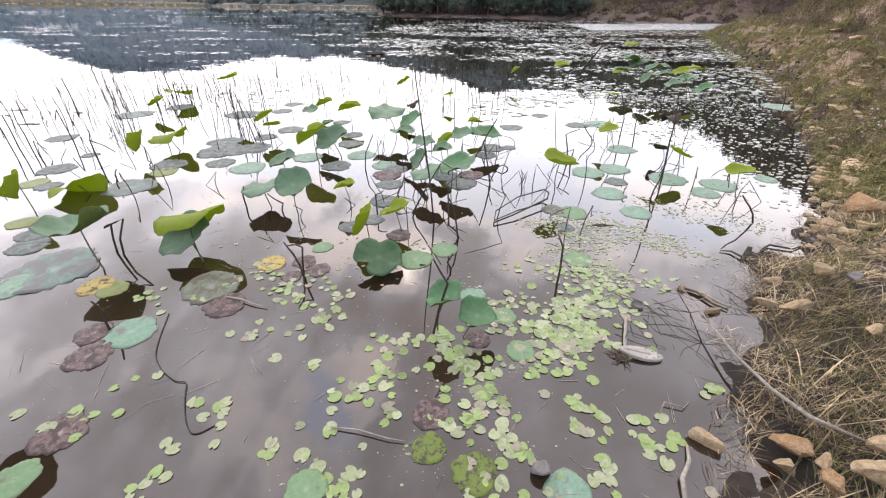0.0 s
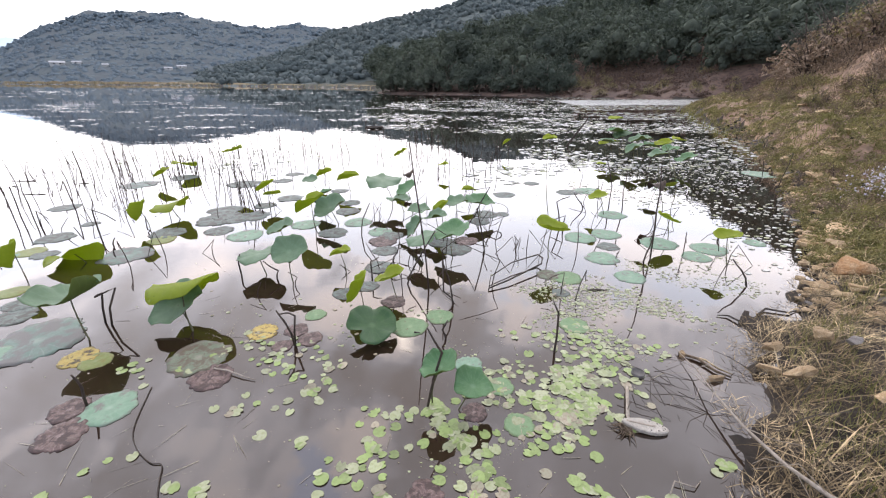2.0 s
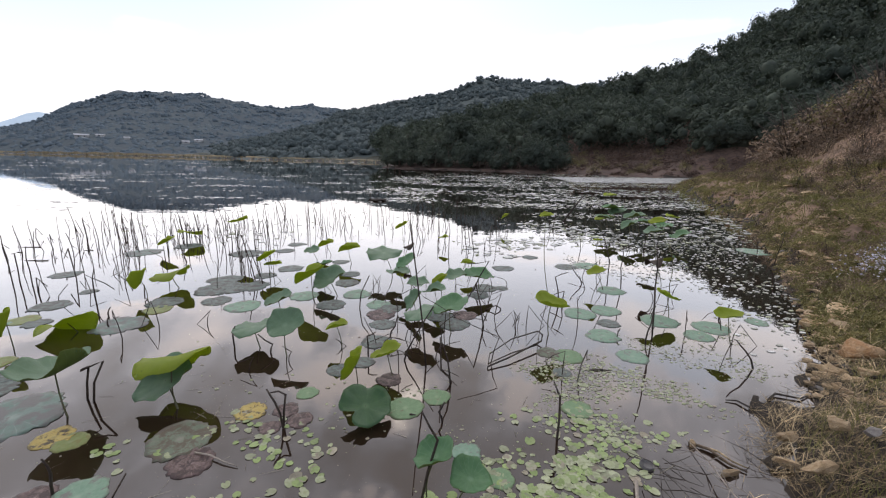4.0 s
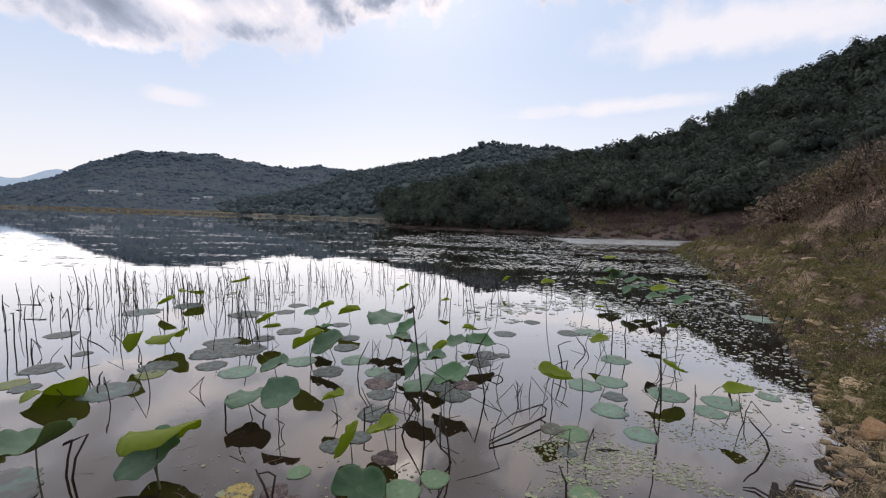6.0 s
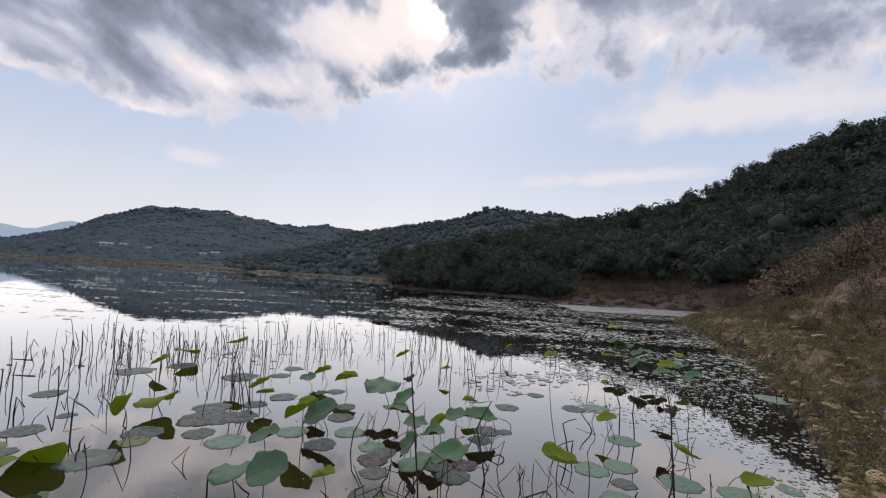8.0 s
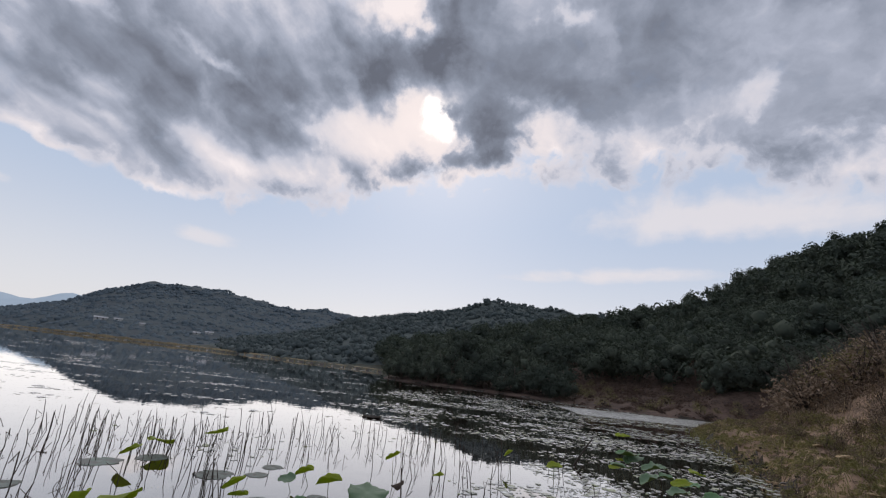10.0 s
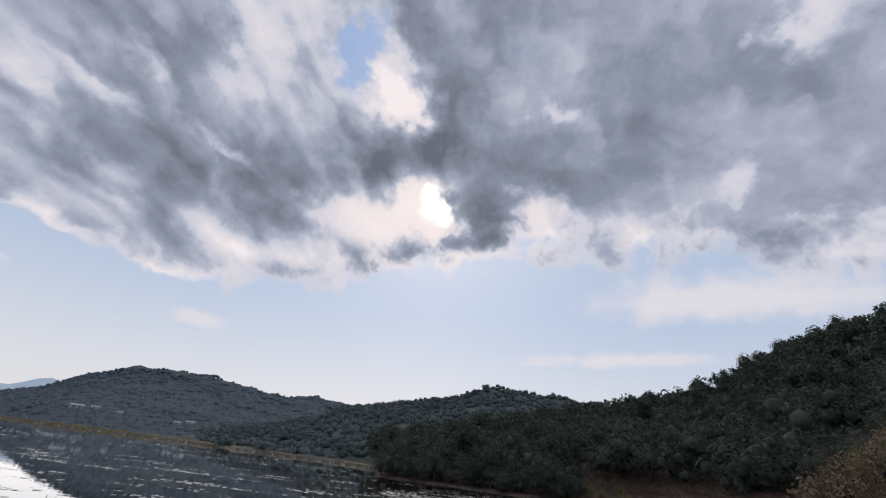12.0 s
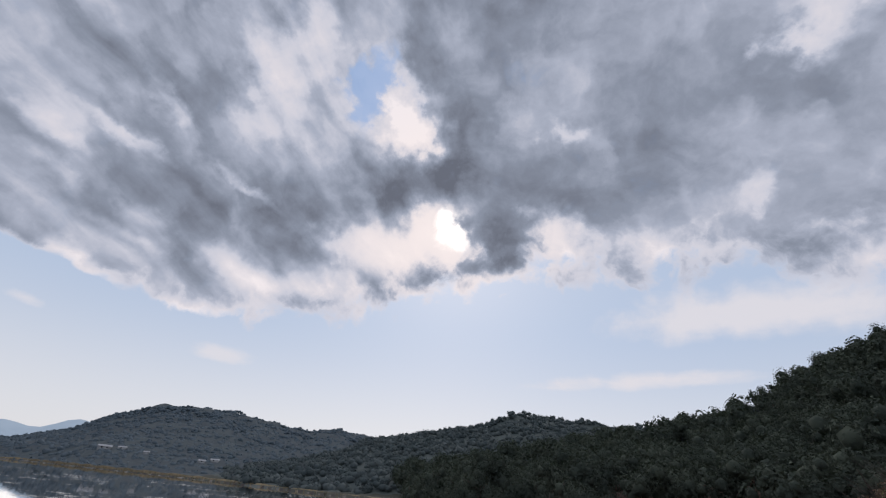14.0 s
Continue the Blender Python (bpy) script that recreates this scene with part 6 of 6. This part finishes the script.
def brush_cover(name, seed, az0, az1, r0, r1, n, tall, per, size, mat, label, d0, d1, cut=-0.12, patch=5.0):
    """Low scrub over a slope: many small clumps of dry leaves."""
    rng = np.random.default_rng(seed)
    a, r = np.radians(rng.uniform(az0, az1, n)), np.exp(rng.uniform(math.log(r0), math.log(r1), n))
    x, y = r * np.sin(a), r * np.cos(a)
    d = shore_distance(x, y)
    keep = (d > d0) & (d < d1) & (rough_field(x, y, patch) > cut)
    x, y, r, d = x[keep], y[keep], r[keep], d[keep]
    z = np.maximum(height(x, y), 0)
    cs, ns, ss = [], [], []
    for px, py, pz, pr, pd in zip(x, y, z, r, d):
        k = tall * rng.uniform(0.5, 1.3) * (0.5 + pr / 45) * min(1.0, max(0.4, (pd - 1) / 5))
        dirs = rng.normal(size=(per, 3))
        dirs[:, 2] = np.abs(dirs[:, 2])
        dirs /= np.linalg.norm(dirs, axis=1, keepdims=True)
        cs.append(np.array([px, py, pz]) + dirs * (rng.uniform(0.4, 1.1, per) * k)[:, None] * [1.3, 1.3, 1.0])
        ns.append(dirs + rng.normal(size=(per, 3)) * 0.7), ss.append(rng.uniform(0.5, 1.2, per) * size * (0.35 + pr / 40))
    v, f = cards(np.concatenate(cs), np.concatenate(ns), np.concatenate(ss), rng, 0.35)
    tagged(new(name, mesh_from(name, v, f, [mat])), label, "scrub", kind="stuff")


brush_cover("dry_scrub", 81, 28, 64, 9, 34, 4200, 0.5, 42, 0.06, SHRUB, "dry brown scrub covering the slope", 1.8, 60)
brush_cover("olive_scrub", 82, 30, 60, 5.5, 40, 6600, 0.4, 46, 0.046, SHRUB_GREEN, "dull olive weeds along the bank", 0.02, 4.2, -1.2, 1.6)
brush_cover("dead_weeds", 85, 30, 60, 7, 40, 3000, 0.46, 60, 0.036, SHRUB, "dead brown weeds hanging over the waterline", -0.05, 2.6, -0.1, 2.3)
brush_cover("far_bank_scrub", 83, 14, 62, 37, 80, 6400, 0.45, 24, 0.07, RUSSET, "russet scrub on the bank across the inlet", 0.2, 45)


def dry_stems():
    """Tall dead weed stems and twigs standing over the scrub."""
    rng = np.random.default_rng(84)
    n = 9000
    a, r = np.radians(rng.uniform(30, 62, n)), np.exp(rng.uniform(math.log(7), math.log(34), n))
    x, y = r * np.sin(a), r * np.cos(a)
    d = shore_distance(x, y)
    keep = (d > 3.5) & (rough_field(x + 5, y, 3.5) > -0.2)
    x, y, r, d = x[keep], y[keep], r[keep], d[keep]
    z = np.maximum(height(x, y), 0)
    h = rng.uniform(0.3, 1.0, len(x)) * (0.5 + r / 45) * np.clip((d - 2) / 5, 0.25, 1)
    lean = rng.normal(0, 0.28, (2, len(x))) * h
    v, f = blades(np.c_[x, y, z - 0.05], np.c_[x + lean[0], y + lean[1], z + h], (0.004 + r * 0.00028) * rng.uniform(0.6, 1.2, len(x)), rng, 0.06)
    tagged(new("dry_weed_stems", mesh_from("dry_weed_stems", v, f, [STRAW])), "tall dead weed stems standing over the slope", "weeds", kind="stuff")


dry_stems()


# ---- drift at the water's edge ----
def branch():
    """A long bleached branch lying from the shallows up onto the straw."""
    ob = empty("fallen_branch", pose(1.72, 1.6, 0), "long bleached dead branch lying across the waterline", "branch")
    main = [(0.06, 0.85, 0.02), (0.05, 0.6, 0.05), (0.0, 0.34, 0.08), (-0.02, 0.05, 0.1), (0.0, -0.2, 0.12), (0.05, -0.38, 0.14), (0.2, -0.52, 0.15)]
    limb = part("limb", tube("limb", main, [0.002, 0.0034, 0.0048, 0.0072, 0.009, 0.0105, 0.006], WOOD, 8), ob)
    rng = random.Random(4)
    for k in range(16):
        x, y, z = main[rng.randrange(1, 6)]
        a, l = rng.uniform(0, 6.28), rng.uniform(0.12, 0.4)
        pts = [(x, y, z), (x + math.cos(a) * l * 0.5, y + math.sin(a) * l * 0.5, z + rng.uniform(0, 0.06)), (x + math.cos(a + 0.4) * l, y + math.sin(a + 0.4) * l, max(0.01, z + rng.uniform(-0.06, 0.06)))]
        part("twig", tube("twig", pts, [0.0026, 0.0018, 0.0009], WOOD, 5), limb)


branch()


def brush():
    """Black submerged brushwood."""
    ob = empty("brushwood", pose(1.4, 1.8, 0), "tangle of dark wet twigs in the shallows", "brushwood")
    rng = random.Random(6)
    for k in range(14):
        x, y = rng.uniform(-0.25, 0.25), rng.uniform(0.0, 0.5)
        a, l = radians(rng.uniform(-75, -35)) if k < 4 else rng.uniform(0, 6.28), rng.uniform(0.12, 0.4)
        pts = [(x, y, 0.02 + rng.uniform(0, 0.04)), (x + math.cos(a) * l * 0.5 + rng.uniform(-0.03, 0.03), y + math.sin(a) * l * 0.5, rng.uniform(0.01, 0.07)), (x + math.cos(a) * l, y + math.sin(a) * l, 0.005)]
        part("twig", tube("twig", pts, [0.0028, 0.002, 0.001], TWIG, 5), ob)


brush()
SOLE = material("old_sole", speckle((0.42, 0.385, 0.33), (0.52, 0.48, 0.42), 20, 90), 0.8, 0.5, 60)


def sole():
    """A worn shoe sole afloat, with stitch holes at its toe."""
    ob = empty("shoe_sole", pose(1.22, 1.75, 0.012, 0, 3, -17), "weathered grey shoe sole floating among reed debris", "shoe sole")
    n, top, bottom = 28, [], []
    for k in range(n):
        a = 2 * math.pi * k / n
        x = 0.125 * math.cos(a)
        wide = 0.043 - 0.007 * math.cos(2 * a) + 0.006 * math.cos(a)
        top.append((x, wide * math.sin(a), 0.014)), bottom.append((x, wide * math.sin(a), -0.004))
    inner = [(x * 0.93, y * 0.9, 0.018) for x, y, z in top]
    faces = [tuple(range(2 * n, 3 * n))] + [tuple(range(n, 2 * n))[::-1]]
    for k in range(n):
        j = (k + 1) % n
        faces += [(n + k, n + j, j, k), (k, j, 2 * n + j, 2 * n + k)]
    slab = part("slab", mesh_from("slab", top + bottom + inner, faces, [SOLE], None, False), ob)
    for k in range(7):
        a = radians(-75 + k * 25)
        x, y = 0.102 * math.cos(a), 0.034 * math.sin(a)
        v, f = tube_arrays([(x, y, 0.0184), (x, y, 0.0194)], [0.0042, 0.0042], 8)
        part("stitch_hole", mesh_from("stitch_hole", v, f, [TWIG]), slab)
    v, f = box(-0.1, -0.006, 0.018, 0.05, 0.004, 0.021)
    part("seam", mesh_from("seam", v, f, [WOOD]), slab)


sole()


def reed_clump():
    """Broken reed stumps and rotten fibres beside the sole."""
    ob = empty("reed_debris", pose(1.13, 1.74, 0), "rotting reed stump with matted brown fibres", "debris")
    part("stump", tube("stump", [(0.0, -0.05, -0.02), (0.02, 0.08, 0.03), (0.12, 0.32, 0.03)], [0.014, 0.011, 0.01], WOOD, 8), ob, "bleached reed stump")
    rng = random.Random(9)
    for k in range(34):
        a, l = rng.uniform(2.4, 4.9), rng.uniform(0.04, 0.13)
        pts = [(rng.uniform(-0.06, 0.02), rng.uniform(-0.05, 0.05), 0.01), (math.cos(a) * l * 0.6, math.sin(a) * l * 0.6, rng.uniform(0.01, 0.03)), (math.cos(a) * l, math.sin(a) * l, 0.004)]
        part("fibre", tube("fibre", pts, [0.0035, 0.003, 0.0012], DEBRIS, 4), ob)


reed_clump()


def old_lid():
    """A dark round jar lid floating upside down."""
    n, v, f = 24, [], []
    for r, z in ((0.0, 0.008), (0.036, 0.008), (0.038, 0.018), (0.042, 0.018), (0.043, -0.006)):
        v += [(r * math.cos(2 * math.pi * k / n), r * math.sin(2 * math.pi * k / n), z) for k in range(n)]
    for i in range(4):
        for k in range(n):
            a, b = i * n + k, i * n + (k + 1) % n
            f.append((a, a + n, b + n, b) if i else (a, a + n, b + n))
    lid = new("jar_lid", mesh_from("jar_lid", v, f, [material("old_lid", speckle((0.1, 0.095, 0.09), (0.16, 0.15, 0.14), 20, 80), 0.45, 0.3, 60)], None, True))
    lid.matrix_world = pose(1.39, 2.21, 0.006, 4, 2, 0)
    tagged(lid, "old dark grey jar lid floating in the shallows", "jar lid")


old_lid()


def loose_stick(x, y, turn, long, thick, mat, label, bow=0.06):
    pts = [(0, 0, 0.012), (long * 0.35, bow * long, 0.02), (long * 0.7, -bow * 0.5 * long, 0.016), (long, 0, 0.01)]
    ob = new("stick", tube("stick", pts, [thick, thick * 0.9, thick * 0.8, thick * 0.45], mat, 7))
    ob.matrix_world = pose(x, y, 0, 0, 0, turn)
    tagged(ob, label, "stick", "sticks in the shallows")


loose_stick(1.06, 0.9, 62, 0.30, 0.012, WOOD, "pale curved stick in shallow water")
loose_stick(-0.52, 1.27, -12, 0.42, 0.004, WOOD, "thin straw-coloured reed floating on the water", 0.02)
loose_stick(-1.5, 2.32, -20, 0.35, 0.006, WOOD, "pale stem lying on the water", 0.02)
loose_stick(1.15, 1.34, 20, 0.2, 0.004, WOOD, "short bleached twig in the shallows", 0.2)
loose_stick(1.78, 2.42, -52, 0.34, 0.011, DEBRIS, "rotten brown stalk washed against the stones", 0.08)
loose_stick(1.84, 2.38, -48, 0.26, 0.008, STRAW, "split yellow stalk washed against the stones", 0.08)
loose_stick(2.72, 2.92, 10, 0.4, 0.01, TWIG, "black rotten root at the water's edge", 0.15)
loose_stick(2.60, 2.80, 150, 0.25, 0.009, TWIG, "black wet wood at the water's edge", 0.2)


def leaning_limb():
    """A dead limb stuck in the lake bed, leaning out of the water."""
    ob = empty("leaning_limb", pose(3.84, 12.18, 0), "thick dark dead limb leaning out of the water", "branch")
    limb = part("limb", tube("limb", [(-0.12, 0, -0.2), (0.1, 0.02, 0.16), (0.3, 0.0, 0.45), (0.53, 0.03, 0.76)], [0.03, 0.027, 0.024, 0.014], TWIG, 8), ob)
    part("twig", tube("twig", [(0.3, 0.0, 0.45), (0.27, 0.02, 0.58), (0.3, 0.03, 0.66)], [0.012, 0.009, 0.005], TWIG, 6), limb)


leaning_limb()


def stem_loop():
    """A long thin dead runner curving over the water."""
    knots = [Vector((p[0], p[1], 0.003 + p[2] * 0.15)) for p in ((-1.82, 2.15, 0.005), (-1.71, 1.82, 0.012), (-1.6, 1.67, 0.015), (-1.46, 1.57, 0.02), (-1.39, 1.555, 0.025), (-1.34, 1.45, 0.025), (-1.26, 1.31, 0.02), (-1.18, 1.24, 0.012), (-1.09, 1.3, 0.006))]
    pts = []
    for i in range(len(knots) - 1):
        p0, p1, p2, p3 = knots[max(i - 1, 0)], knots[i], knots[i + 1], knots[min(i + 2, len(knots) - 1)]
        for k in range(5):
            t = k / 5
            pts.append(0.5 * (2 * p1 + (p2 - p0) * t + (2 * p0 - 5 * p1 + 4 * p2 - p3) * t * t + (3 * p1 - p0 - 3 * p2 + p3) * t ** 3))
    ob = new("dead_runner", tube("dead_runner", pts, [0.0032] * len(pts), TWIG, 6))
    tagged(ob, "thin dark dead runner looping over the water", "dead stalk")


stem_loop()


def mud_mound():
    """The low dark hummock standing out of the water."""
    ob = new("mud_mound", rock_mesh(91, BANK))
    ob.matrix_world = pose(-2.6, 17.4, 0.02) @ Matrix.Diagonal((1.0, 0.6, 0.3, 1))
    tagged(ob, "low dark grassy hummock standing out of the water", "hummock")


mud_mound()


def wildflowers():
    rng = np.random.default_rng(52)
    n = 420
    x, y = rng.normal(6.3, 0.16, n), rng.normal(5.5, 0.22, n)
    z = np.maximum(height(x, y), 0) + rng.uniform(0.1, 0.4, n)
    v, f = cards(np.c_[x, y, z], rng.normal(size=(n, 3)) + [0, 0, 1.2], rng.uniform(0.008, 0.02, n), rng, 0.9)
    petal = material("pale_petal", world_speckle((0.62, 0.6, 0.7), (0.72, 0.7, 0.78), 3, 20, None, 0.2), 0.7)
    tagged(new("wildflowers", mesh_from("wildflowers", v, f, [petal])), "small pale lilac wildflowers in the bank grass", "flowers", kind="stuff")


wildflowers()
